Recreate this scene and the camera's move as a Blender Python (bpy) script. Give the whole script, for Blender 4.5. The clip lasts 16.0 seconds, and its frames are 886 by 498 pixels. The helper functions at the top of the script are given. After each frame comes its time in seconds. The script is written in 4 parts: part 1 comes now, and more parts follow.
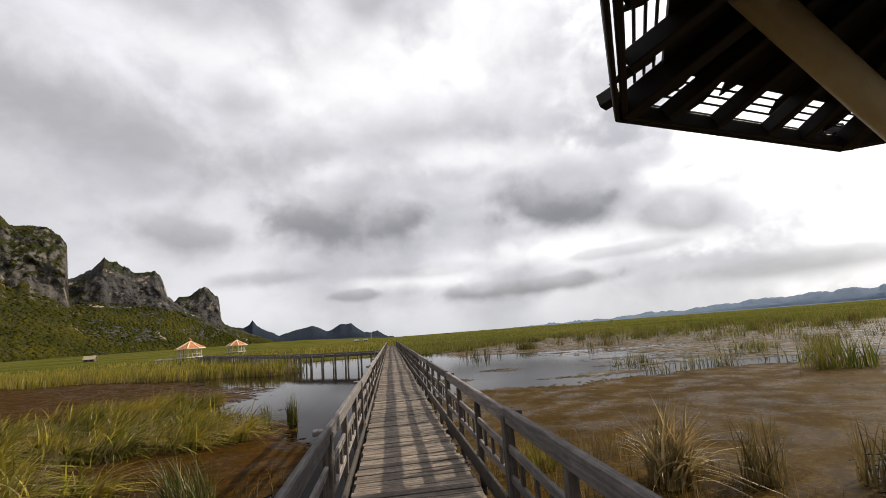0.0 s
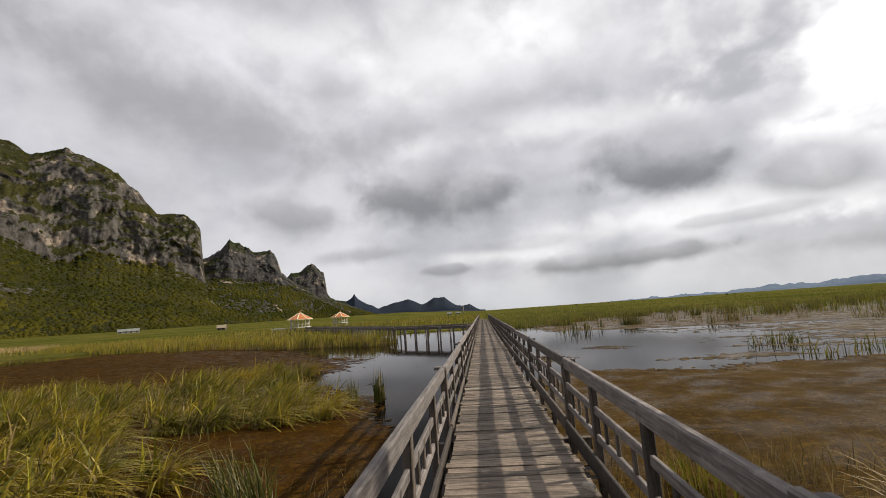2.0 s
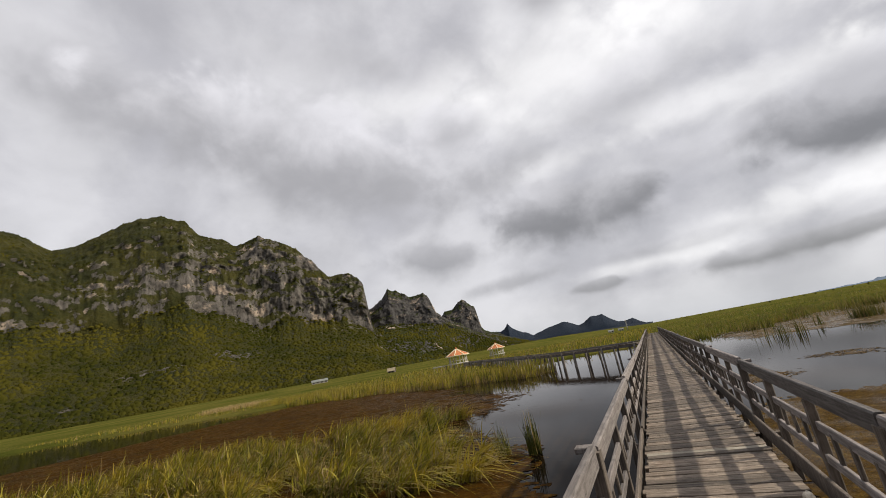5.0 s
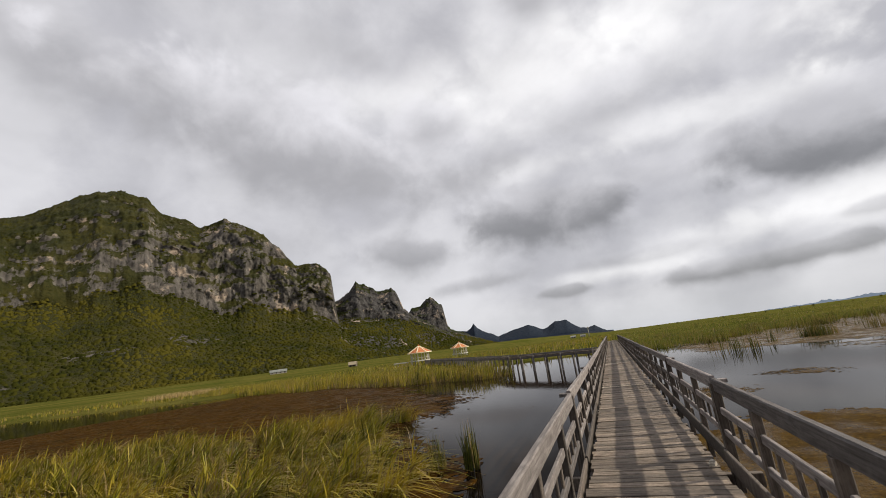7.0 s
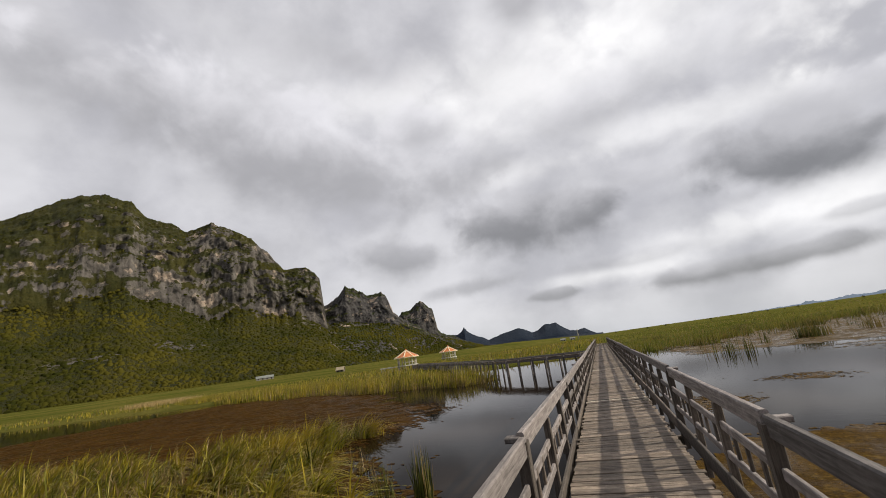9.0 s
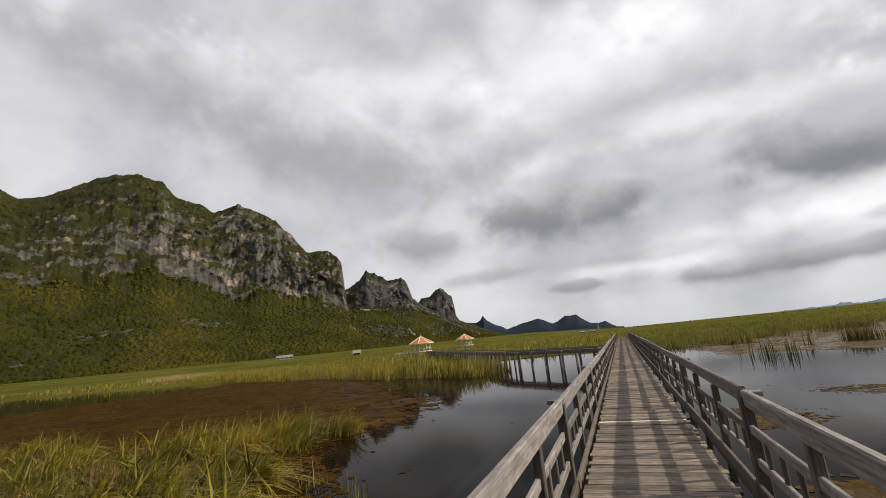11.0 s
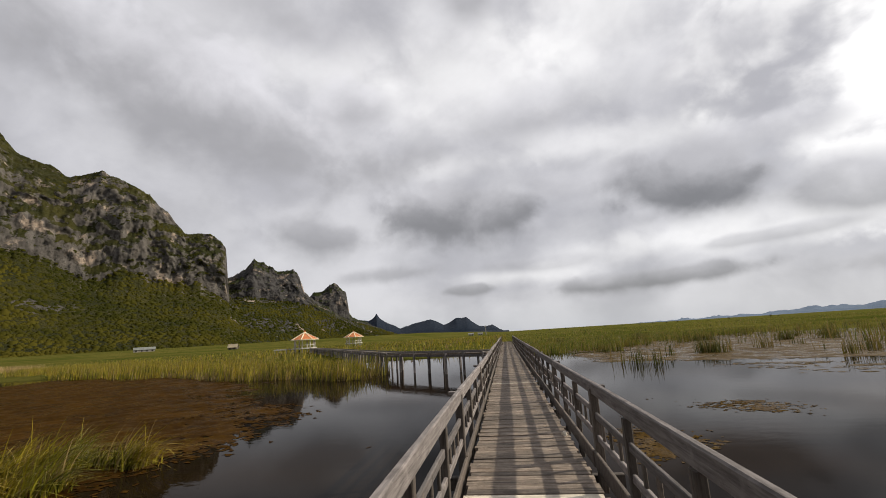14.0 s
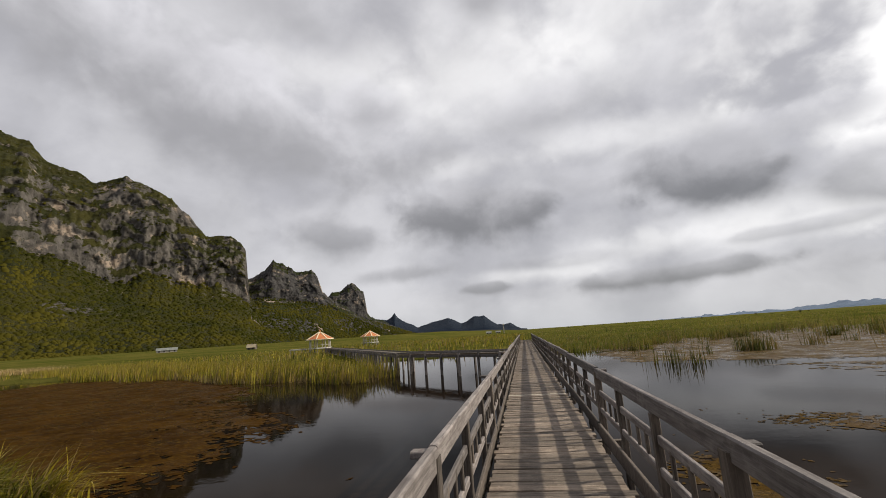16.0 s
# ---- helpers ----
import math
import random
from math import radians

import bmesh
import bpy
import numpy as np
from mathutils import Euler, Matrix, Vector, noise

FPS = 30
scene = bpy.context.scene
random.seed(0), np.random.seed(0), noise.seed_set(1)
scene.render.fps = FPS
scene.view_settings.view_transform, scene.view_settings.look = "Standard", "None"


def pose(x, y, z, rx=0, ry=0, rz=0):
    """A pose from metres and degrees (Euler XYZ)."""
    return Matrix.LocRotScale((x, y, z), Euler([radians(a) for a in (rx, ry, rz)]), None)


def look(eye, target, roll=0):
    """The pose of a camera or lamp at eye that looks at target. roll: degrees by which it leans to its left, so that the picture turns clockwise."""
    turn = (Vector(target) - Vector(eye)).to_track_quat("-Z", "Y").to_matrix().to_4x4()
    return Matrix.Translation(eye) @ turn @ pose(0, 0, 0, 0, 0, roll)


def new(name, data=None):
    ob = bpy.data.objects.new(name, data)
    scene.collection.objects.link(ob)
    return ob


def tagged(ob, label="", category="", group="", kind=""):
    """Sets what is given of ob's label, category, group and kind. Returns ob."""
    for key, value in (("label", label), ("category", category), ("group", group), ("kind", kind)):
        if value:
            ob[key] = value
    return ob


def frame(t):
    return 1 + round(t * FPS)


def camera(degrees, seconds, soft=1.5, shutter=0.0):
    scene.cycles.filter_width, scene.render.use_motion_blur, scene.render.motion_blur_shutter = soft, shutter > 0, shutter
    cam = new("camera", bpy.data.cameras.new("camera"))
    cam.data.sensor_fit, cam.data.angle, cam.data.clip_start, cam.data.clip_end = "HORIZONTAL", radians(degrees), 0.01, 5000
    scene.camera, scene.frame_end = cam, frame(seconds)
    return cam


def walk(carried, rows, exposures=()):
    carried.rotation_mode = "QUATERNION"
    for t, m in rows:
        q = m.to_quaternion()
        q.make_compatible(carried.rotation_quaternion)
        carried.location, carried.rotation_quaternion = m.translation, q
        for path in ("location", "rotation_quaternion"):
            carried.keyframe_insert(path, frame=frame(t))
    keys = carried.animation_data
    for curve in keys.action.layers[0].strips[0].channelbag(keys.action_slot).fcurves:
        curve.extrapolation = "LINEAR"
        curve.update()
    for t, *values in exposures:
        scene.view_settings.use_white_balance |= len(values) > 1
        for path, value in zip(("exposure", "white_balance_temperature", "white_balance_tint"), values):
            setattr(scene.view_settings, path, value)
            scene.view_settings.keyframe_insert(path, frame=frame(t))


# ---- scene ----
cam = camera(91.39, 16.0, soft=0.9)
PATH = [
    (0.0, pose(-0.25, 0.00, 1.69, 100.99, 4.37, -6.87)),
    (0.5, pose(-0.39, 0.75, 1.63, 100.55, 3.25, -0.92)),
    (1.0, pose(-0.27, 1.55, 1.61, 99.53, 3.20, 6.12)),
    (1.5, pose(-0.17, 2.20, 1.65, 96.84, 3.30, 7.44)),
    (2.0, pose(-0.25, 2.65, 1.65, 98.44, 3.99, 5.11)),
    (2.5, pose(-0.24, 3.00, 1.67, 101.49, 4.69, 7.06)),
    (3.0, pose(-0.26, 3.60, 1.60, 102.05, 3.60, 11.14)),
    (3.5, pose(-0.27, 4.15, 1.62, 101.45, 6.70, 15.59)),
    (4.0, pose(-0.24, 4.60, 1.63, 102.67, 8.82, 24.39)),
    (4.2, pose(-0.31, 4.78, 1.65, 104.46, 9.86, 26.09)),
    (6.5, pose(-0.11, 6.93, 1.71, 104.01, 9.44, 23.33)),
    (7.0, pose(-0.20, 7.46, 1.62, 103.58, 7.44, 20.91)),
    (7.5, pose(-0.28, 8.03, 1.62, 104.74, 9.50, 18.09)),
    (8.0, pose(-0.27, 8.74, 1.57, 104.87, 8.78, 19.48)),
    (8.5, pose(-0.19, 9.34, 1.66, 103.88, 8.72, 15.51)),
    (9.0, pose(-0.11, 10.08, 1.60, 103.91, 7.95, 19.69)),
    (9.2, pose(-0.07, 10.34, 1.62, 104.20, 7.89, 20.40)),
    (11.3, pose(-0.13, 13.80, 1.59, 102.08, 5.49, 21.98)),
    (11.5, pose(-0.10, 13.99, 1.64, 100.36, 4.29, 16.18)),
    (12.0, pose(-0.15, 14.57, 1.59, 101.64, 2.25, 11.77)),
    (12.5, pose(-0.14, 15.14, 1.67, 101.48, 3.13, 8.20)),
    (13.0, pose(-0.15, 15.97, 1.59, 101.27, 2.33, 8.89)),
    (13.5, pose(-0.22, 16.56, 1.62, 100.85, 3.17, 3.96)),
    (14.0, pose(-0.19, 17.20, 1.63, 101.27, 3.53, 8.05)),
    (14.5, pose(-0.25, 17.91, 1.58, 103.89, 2.16, 6.13)),
    (15.0, pose(-0.23, 18.60, 1.61, 100.80, 3.53, 2.90)),
    (15.5, pose(-0.21, 19.55, 1.60, 101.59, 3.65, 8.44)),
    (16.0, pose(-0.23, 20.39, 1.59, 101.25, 3.96, 10.38))]
walk(cam, PATH, [(0.0, 0.15), (0.5, 0.08), (1.2, 0.0), (11.0, 0.0), (13.0, -0.04), (16.0, -0.12)])

# single clouds of the sheet: azimuth, height, half widths in degrees, tilt, cover, brightness of top and underside, softness
CLOUDS = [(29, 29, 15, 7, -0.1, 0.55, 0.74, 0.60, 1.0), (-29, 38.5, 16, 4.5, -0.2, 0.8, 0.60, 0.56, 1.0), (-0.6, 41.5, 7, 4.5, 0.2, 0.8, 0.56, 0.46, 0.6), (-62, 33, 15, 8, -0.1, 0.8, 0.60, 0.42, 0.8), (-50, 16, 20, 5, -0.1, 0.7, 0.58, 0.46, 0.8),
          (-14, 22, 11, 3.8, 0.2, 0.8, 0.60, 0.47, 0.9), (-37, 26.8, 29, 9.5, -0.2, 1.0, 0.84, 0.46, 0.15), (-24, 13, 9, 3.8, -0.1, 0.9, 0.52, 0.38, 0.4), (5, 27, 11, 4.5, 0.1, 0.6, 0.80, 0.52, 0.5), (-20, 29.5, 7, 4, 0.0, 0.7, 0.84, 0.55, 0.2),
          (9, 17.5, 8, 3.0, -0.15, 0.6, 0.72, 0.55, 0.3), (-4.5, 15.2, 15, 5.8, -0.02, 1.0, 0.60, 0.26, 0.25), (38, 11.5, 9, 4.4, -0.1, 0.85, 0.66, 0.36, 0.3), (23.8, 15.0, 11.5, 6.0, -0.05, 1.0, 0.60, 0.25, 0.2), (33, 19, 8, 3, -0.1, 0.6, 0.85, 0.6, 0.2),
          (19, 5.0, 14, 1.9, 0.03, 1.0, 0.56, 0.31, 0.2), (-4.7, 5.5, 5, 1.3, 0.0, 0.9, 0.56, 0.36, 0.1), (4, 8.2, 12, 1.6, 0.0, 0.5, 0.66, 0.48, 0.3), (44, 4.2, 16, 2.0, 0.0, 0.8, 0.58, 0.38, 0.4), (-13, 8.2, 9, 1.8, 0.05, 0.8, 0.58, 0.42, 0.3), (30, 8.2, 9, 1.3, 0.03, 0.6, 0.7, 0.45, 0.2)]
BRIGHT = [(52, 18, 24, 15, 0, 1.0), (68, 32, 38, 34, 0, 1.0), (44, 36, 20, 15, 0, 0.9), (18, 37, 17, 10, 0, 0.4), (24, 9.0, 22, 2.8, 0, 0.35), (16, 22.5, 17, 3.0, -0.1, 0.3), (-7, 22, 14, 2.2, 0.0, 0.25), (-4, 33, 18, 8, 0, 0.35), (-24, 33, 14, 4, 0, 0.25), (2, 7.0, 12, 1.6, 0, 0.35), (28, 10.6, 14, 3.0, 0.04, 0.3)]


# ---------------------------------------------------------------- world, sun
class Nodes:
    """A small hand for wiring shader nodes."""

    def __init__(self, tree):
        self.t = tree
        self.t.nodes.clear()

    def n(self, kind, **kw):
        node = self.t.nodes.new(kind)
        for k, v in kw.items():
            if k == "op":
                node.operation = v
            elif k == "data":
                node.data_type = v
            elif k == "blend":
                node.blend_type = v
            elif k == "sky":
                node.sky_type = v
            elif k == "ntype":
                node.noise_type = v
        return node

    def put(self, node, key, v):
        s = node.inputs[key]
        if isinstance(v, bpy.types.NodeSocket):
            self.t.links.new(v, s)
        elif isinstance(v, (tuple, list)) and len(v) == 3 and len(s.default_value) == 4:
            s.default_value = (*v, 1)
        else:
            s.default_value = v

    def math(self, op, a, b=0.0, c=0.0, clamp=False):
        m = self.n("ShaderNodeMath", op=op)
        m.use_clamp = clamp
        for k, v in enumerate((a, b, c)):
            self.put(m, k, v)
        return m.outputs[0]

    def vmath(self, op, a, b=(0, 0, 0)):
        m = self.n("ShaderNodeVectorMath", op=op)
        self.put(m, 0, a), self.put(m, 1, b)
        return m.outputs["Vector"]

    def mix(self, f, a, b, blend="MIX"):
        m = self.n("ShaderNodeMix", data="RGBA", blend=blend)
        self.put(m, 0, f), self.put(m, 6, a), self.put(m, 7, b)
        return m.outputs[2]

    def noise(self, vec, scale, detail=4.0, rough=0.55, dist=0.0):
        m = self.n("ShaderNodeTexNoise")
        for k, v in (("Vector", vec), ("Scale", scale), ("Detail", detail), ("Roughness", rough), ("Distortion", dist)):
            self.put(m, k, v)
        return m.outputs[0]

    def ramp(self, v, a, b, lo=0.0, hi=1.0):
        m = self.n("ShaderNodeMapRange")
        m.interpolation_type = "SMOOTHSTEP"
        for k, x in enumerate((v, a, b, lo, hi)):
            self.put(m, k, x)
        return m.outputs[0]

    def xyz(self, v):
        m = self.n("ShaderNodeSeparateXYZ")
        self.put(m, 0, v)
        return m.outputs

    def join(self, x, y, z=0.0):
        m = self.n("ShaderNodeCombineXYZ")
        for k, v in enumerate((x, y, z)):
            self.put(m, k, v)
        return m.outputs[0]


SUN_AZ, SUN_EL = 72.0, 33.6

world = bpy.data.worlds.new("overcast_sky")
scene.world = world
world.use_nodes = True
N = Nodes(world.node_tree)
way = N.n("ShaderNodeTexCoord").outputs["Generated"]
wx, wy, wz = N.xyz(way)
az = N.math("MULTIPLY", N.math("ARCTAN2", wx, wy), 57.2958)
el = N.math("MULTIPLY", N.math("ARCSINE", wz), 57.2958)
# cloud sheet: soft heaps, flatter towards the horizon
heap = N.vmath("MULTIPLY", way, (1.5, 1.5, 1.75))
big = N.noise(heap, 1.9, 2.0, 0.45, 0.0)
fine = N.noise(heap, 5.0, 7.0, 0.55, 0.2)
shade = N.ramp(N.math("ADD", N.math("MULTIPLY", big, 0.6), N.math("MULTIPLY", fine, 0.4)), 0.36, 0.62)
puff = N.n("ShaderNodeTexVoronoi")
puff.feature = "SMOOTH_F1"
N.put(puff, "Vector", N.vmath("ADD", heap, N.join(N.math("MULTIPLY", fine, 0.25), N.math("MULTIPLY", big, 0.2)))), N.put(puff, "Scale", 9.0), N.put(puff, "Detail", 2.0), N.put(puff, "Smoothness", 0.5)
# wobble for the edges of the single clouds
wob = N.math("ADD", N.math("MULTIPLY", N.math("SUBTRACT", N.noise(heap, 4.5, 7.0, 0.52, 0.2), 0.5), 1.5), N.math("MULTIPLY", N.math("SUBTRACT", puff.outputs["Distance"], 0.55), 0.3))


def cloud_field(a, e, sa, se, tilt):
    """How far out in a cloud, and how high in it, a direction lies."""
    da, de = N.math("SUBTRACT", az, a), N.math("SUBTRACT", el, e)
    u = N.math("DIVIDE", N.math("SUBTRACT", de, N.math("MULTIPLY", da, tilt)), se)
    q = N.math("SQRT", N.math("ADD", N.math("POWER", N.math("DIVIDE", da, sa), 2.0), N.math("POWER", u, 2.0)))
    return N.math("ADD", q, wob), u


def grey(v):
    return (v * 1.0, v * 0.985, v * 1.03)


tone = N.mix(shade, (0.53, 0.525, 0.56), (0.73, 0.722, 0.75))
for a, e, sa, se, tilt, cover in BRIGHT:
    q, u = cloud_field(a, e, sa, se, tilt)
    tone = N.mix(N.math("MULTIPLY", N.ramp(q, 1.2, 0.2), cover), tone, (1.4, 1.38, 1.36))
for a, e, sa, se, tilt, cover, hi, lo, soft in CLOUDS:
    q, u = cloud_field(a, e, sa, se, tilt)
    inner = N.math("SUBTRACT", 0.72 - 0.7 * soft, N.math("MULTIPLY", N.ramp(u, 0.2, -1.0), 0.75 * (1 - 0.6 * soft)))
    mask = N.math("MULTIPLY", N.ramp(q, 1.06, inner), cover)
    low = N.ramp(N.math("ADD", u, N.math("MULTIPLY", N.math("SUBTRACT", fine, 0.5), 1.6)), 0.85, -0.35)
    tone = N.mix(mask, tone, N.mix(low, grey(hi), grey(lo)))
wisp = N.ramp(N.noise(N.vmath("MULTIPLY", way, (3.0, 3.0, 4.5)), 2.0, 9.0, 0.5, 0.2), 0.3, 0.7, 0.93, 1.07)
tone = N.mix(1.0, tone, N.join(wisp, wisp, wisp), "MULTIPLY")
haze = N.ramp(el, 5.0, -1.0)
tone = N.mix(N.math("MULTIPLY", haze, 0.55), tone, (0.58, 0.61, 0.65))
sky = N.n("ShaderNodeTexSky", sky="NISHITA")
sky.sun_disc, sky.sun_elevation, sky.sun_rotation = False, radians(SUN_EL), radians(SUN_AZ)
veil = N.mix(0.94, N.mix(1.0, sky.outputs[0], (0.1, 0.1, 0.1), "MULTIPLY"), tone)
bg = N.n("ShaderNodeBackground")
N.put(bg, 0, veil), N.put(bg, 1, 1.0)
N.t.links.new(bg.outputs[0], N.n("ShaderNodeOutputWorld").inputs[0])

sun = new("sun", bpy.data.lights.new("sun", "SUN"))
sun.data.energy, sun.data.angle, sun.data.color = 5.0, radians(0.9), (1.0, 0.90, 0.74)
sd = Vector((math.sin(radians(SUN_AZ)) * math.cos(radians(SUN_EL)), math.cos(radians(SUN_AZ)) * math.cos(radians(SUN_EL)), math.sin(radians(SUN_EL))))
sun.matrix_world = look(sd * 50, (0, 0, 0))


# ---------------------------------------------------------------- materials
def material(name):
    m = bpy.data.materials.new(name)
    m.use_nodes = True
    k = Nodes(m.node_tree)
    b = k.n("ShaderNodeBsdfPrincipled")
    k.t.links.new(b.outputs[0], k.n("ShaderNodeOutputMaterial").inputs[0])
    return m, k, b


def bump(k, b, height, strength=0.4, distance=0.01):
    m = k.n("ShaderNodeBump")
    k.put(m, "Height", height), k.put(m, "Strength", strength), k.put(m, "Distance", distance)
    k.t.links.new(m.outputs[0], b.inputs["Normal"])


def rnd(k):
    return k.n("ShaderNodeObjectInfo").outputs["Random"]


def place(k):
    return k.n("ShaderNodeNewGeometry").outputs["Position"]


def weathered_wood(name, axis, dark, light, warm):
    """Grey, sun-bleached timber with grain along one axis of the world."""
    m, k, b = material(name)
    p = place(k)
    r = rnd(k)
    stretch = [26.0, 26.0, 26.0]
    stretch[axis] = 1.4
    q = k.vmath("ADD", k.vmath("MULTIPLY", p, tuple(stretch)), k.join(k.math("MULTIPLY", r, 40.0), k.math("MULTIPLY", r, 17.0), 0.0))
    grain = k.noise(q, 1.6, 6.0, 0.65, 0.4)
    crack = k.noise(q, 4.5, 3.0, 0.7)
    blotch = k.noise(p, 2.3, 4.0, 0.6)
    c = k.mix(k.ramp(grain, 0.3, 0.72), dark, light)
    c = k.mix(k.ramp(blotch, 0.45, 0.75, 0.0, 0.55), c, warm)
    c = k.mix(k.ramp(crack, 0.36, 0.27, 0.0, 0.8), c, (0.02, 0.017, 0.014))
    wear = k.noise(k.vmath("ADD", k.vmath("MULTIPLY", p, (5.0, 5.0, 5.0)), k.join(k.math("MULTIPLY", r, 9.0), 0.0, 0.0)), 1.3, 5.0, 0.65)
    c = k.mix(k.ramp(wear, 0.5, 0.72, 0.0, 0.55), c, tuple(1.25 * q for q in light))
    c = k.mix(k.ramp(wear, 0.46, 0.3, 0.0, 0.5), c, tuple(0.8 * q for q in dark))
    v = k.ramp(r, 0.0, 1.0, 0.55, 1.3)
    c = k.mix(1.0, c, k.join(v, v, v), "MULTIPLY")
    k.put(b, "Base Color", c), k.put(b, "Roughness", k.ramp(grain, 0.2, 0.8, 0.92, 0.7))
    bump(k, b, k.math("ADD", grain, k.math("MULTIPLY", k.ramp(crack, 0.27, 0.36), 0.6)), 0.7, 0.006)
    return m


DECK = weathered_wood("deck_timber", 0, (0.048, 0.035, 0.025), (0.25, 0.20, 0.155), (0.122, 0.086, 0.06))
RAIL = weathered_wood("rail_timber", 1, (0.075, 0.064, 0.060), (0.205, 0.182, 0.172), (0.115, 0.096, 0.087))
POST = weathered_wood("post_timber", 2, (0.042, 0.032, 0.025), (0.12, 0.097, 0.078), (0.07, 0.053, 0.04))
PALE = weathered_wood("pale_timber", 0, (0.32, 0.28, 0.22), (0.55, 0.50, 0.41), (0.4, 0.36, 0.29))


def stain(name, a, b_, scale=1.5, rough=0.7, fine=30.0, metal=0.0, relief=0.2):
    m, k, b = material(name)
    p = place(k)
    c = k.mix(k.ramp(k.noise(p, scale, 5.0, 0.6), 0.3, 0.7), a, b_)
    g = k.noise(p, fine, 4.0, 0.6)
    c = k.mix(k.ramp(g, 0.55, 0.75, 0.0, 0.35), c, tuple(x * 0.55 for x in a))
    k.put(b, "Base Color", c), k.put(b, "Roughness", rough), k.put(b, "Metallic", metal)
    bump(k, b, g, relief, 0.01)
    return m


CREAM = stain("cream_paint", (0.62, 0.55, 0.38), (0.72, 0.65, 0.47), 1.2, 0.6)
# the shade beneath the pavilion roof is put into this near-black colour
SHADEWOOD = stain("shaded_roof_timber", (0.007, 0.0055, 0.0045), (0.016, 0.012, 0.009), 3.0, 0.75)
TILE = stain("orange_roof_tile", (0.36, 0.10, 0.025), (0.50, 0.18, 0.055), 0.8, 0.7)
WHITE = stain("white_paint", (0.42, 0.40, 0.36), (0.56, 0.53, 0.48), 0.6, 0.6)
CONCRETE = stain("weathered_concrete", (0.20, 0.19, 0.165), (0.33, 0.31, 0.275), 1.0, 0.9)


def water_material():
    m, k, b = material("lake_water")
    p = place(k)
    c = k.mix(k.ramp(k.noise(p, 0.09, 4.0, 0.55), 0.4, 0.62), (0.0045, 0.0036, 0.003), (0.012, 0.007, 0.003))
    k.put(b, "Base Color", c), k.put(b, "Roughness", k.ramp(k.noise(p, 0.08, 3.0), 0.4, 0.7, 0.012, 0.05)), k.put(b, "IOR", 1.068)
    s = k.vmath("MULTIPLY", p, (1.0, 2.2, 1.0))
    h = k.math("ADD", k.noise(s, 1.1, 3.0, 0.5), k.math("MULTIPLY", k.noise(s, 6.0, 2.0, 0.5), 0.25))
    bump(k, b, h, 0.035, 0.05)
    return m


def weed_material(name, a, b_, c_, wet=0.05, stretch=1.3):
    m, k, b = material(name)
    p = place(k)
    q = k.vmath("MULTIPLY", p, (1.0, stretch, 1.0))
    c = k.mix(k.ramp(k.noise(q, 0.35, 6.0, 0.65, 0.5), 0.34, 0.66), a, b_)
    c = k.mix(k.ramp(k.noise(q, 3.0, 6.0, 0.7), 0.5, 0.68), c, c_)
    c = k.mix(k.ramp(k.noise(p, 7.0, 5.0, 0.7), 0.54, 0.66, 0.0, 0.7), c, tuple(1.5 * x for x in c_))
    c = k.mix(k.ramp(k.noise(p, 13.0, 5.0, 0.75), 0.50, 0.38, 0.0, 0.85), c, (0.012, 0.008, 0.004))
    k.put(b, "Base Color", c), k.put(b, "Roughness", k.ramp(k.noise(q, 0.8, 4.0), 0.35, 0.65, 0.22, 0.7)), k.put(b, "Specular IOR Level", wet)
    bump(k, b, k.noise(p, 9.0, 6.0, 0.7), 0.8, 0.03)
    return m


WATER = water_material()
WEED = weed_material("brown_weed", (0.022, 0.0095, 0.0015), (0.047, 0.0215, 0.003), (0.066, 0.036, 0.006), 0.005)
WEED_NEAR = weed_material("brown_mat_weed", (0.034, 0.018, 0.002), (0.062, 0.034, 0.004), (0.092, 0.056, 0.010), 0.015, 1.0)
WEED_PALE = weed_material("pale_weed", (0.046, 0.027, 0.005), (0.072, 0.044, 0.009), (0.104, 0.068, 0.018), 0.06, 1.0)


def blade_material(name, cols, dry, patch=0.6, gloss=0.35):
    m, k, b = material(name)
    r = k.n("ShaderNodeNewGeometry").outputs["Random Per Island"]
    p = place(k)
    c = k.mix(k.ramp(r, 0.0, 1.0), cols[0], cols[1])
    c = k.mix(k.ramp(k.noise(p, patch, 4.0), 0.42, 0.66), c, cols[2])
    c = k.mix(k.ramp(k.math("FRACT", k.math("MULTIPLY", r, 7.31)), 1.0 - dry, 1.0 - dry * 0.6), c, (0.22, 0.155, 0.06))
    k.put(b, "Base Color", c), k.put(b, "Roughness", 0.5)
    k.put(b, "Specular IOR Level", gloss)
    tr = k.n("ShaderNodeBsdfTranslucent")
    k.put(tr, "Color", c)
    ms = k.n("ShaderNodeMixShader")
    k.put(ms, 0, 0.3)
    k.t.links.new(b.outputs[0], ms.inputs[1]), k.t.links.new(tr.outputs[0], ms.inputs[2])
    out = [n for n in k.t.nodes if n.type == "OUTPUT_MATERIAL"][0]
    k.t.links.new(ms.outputs[0], out.inputs[0])
    return m


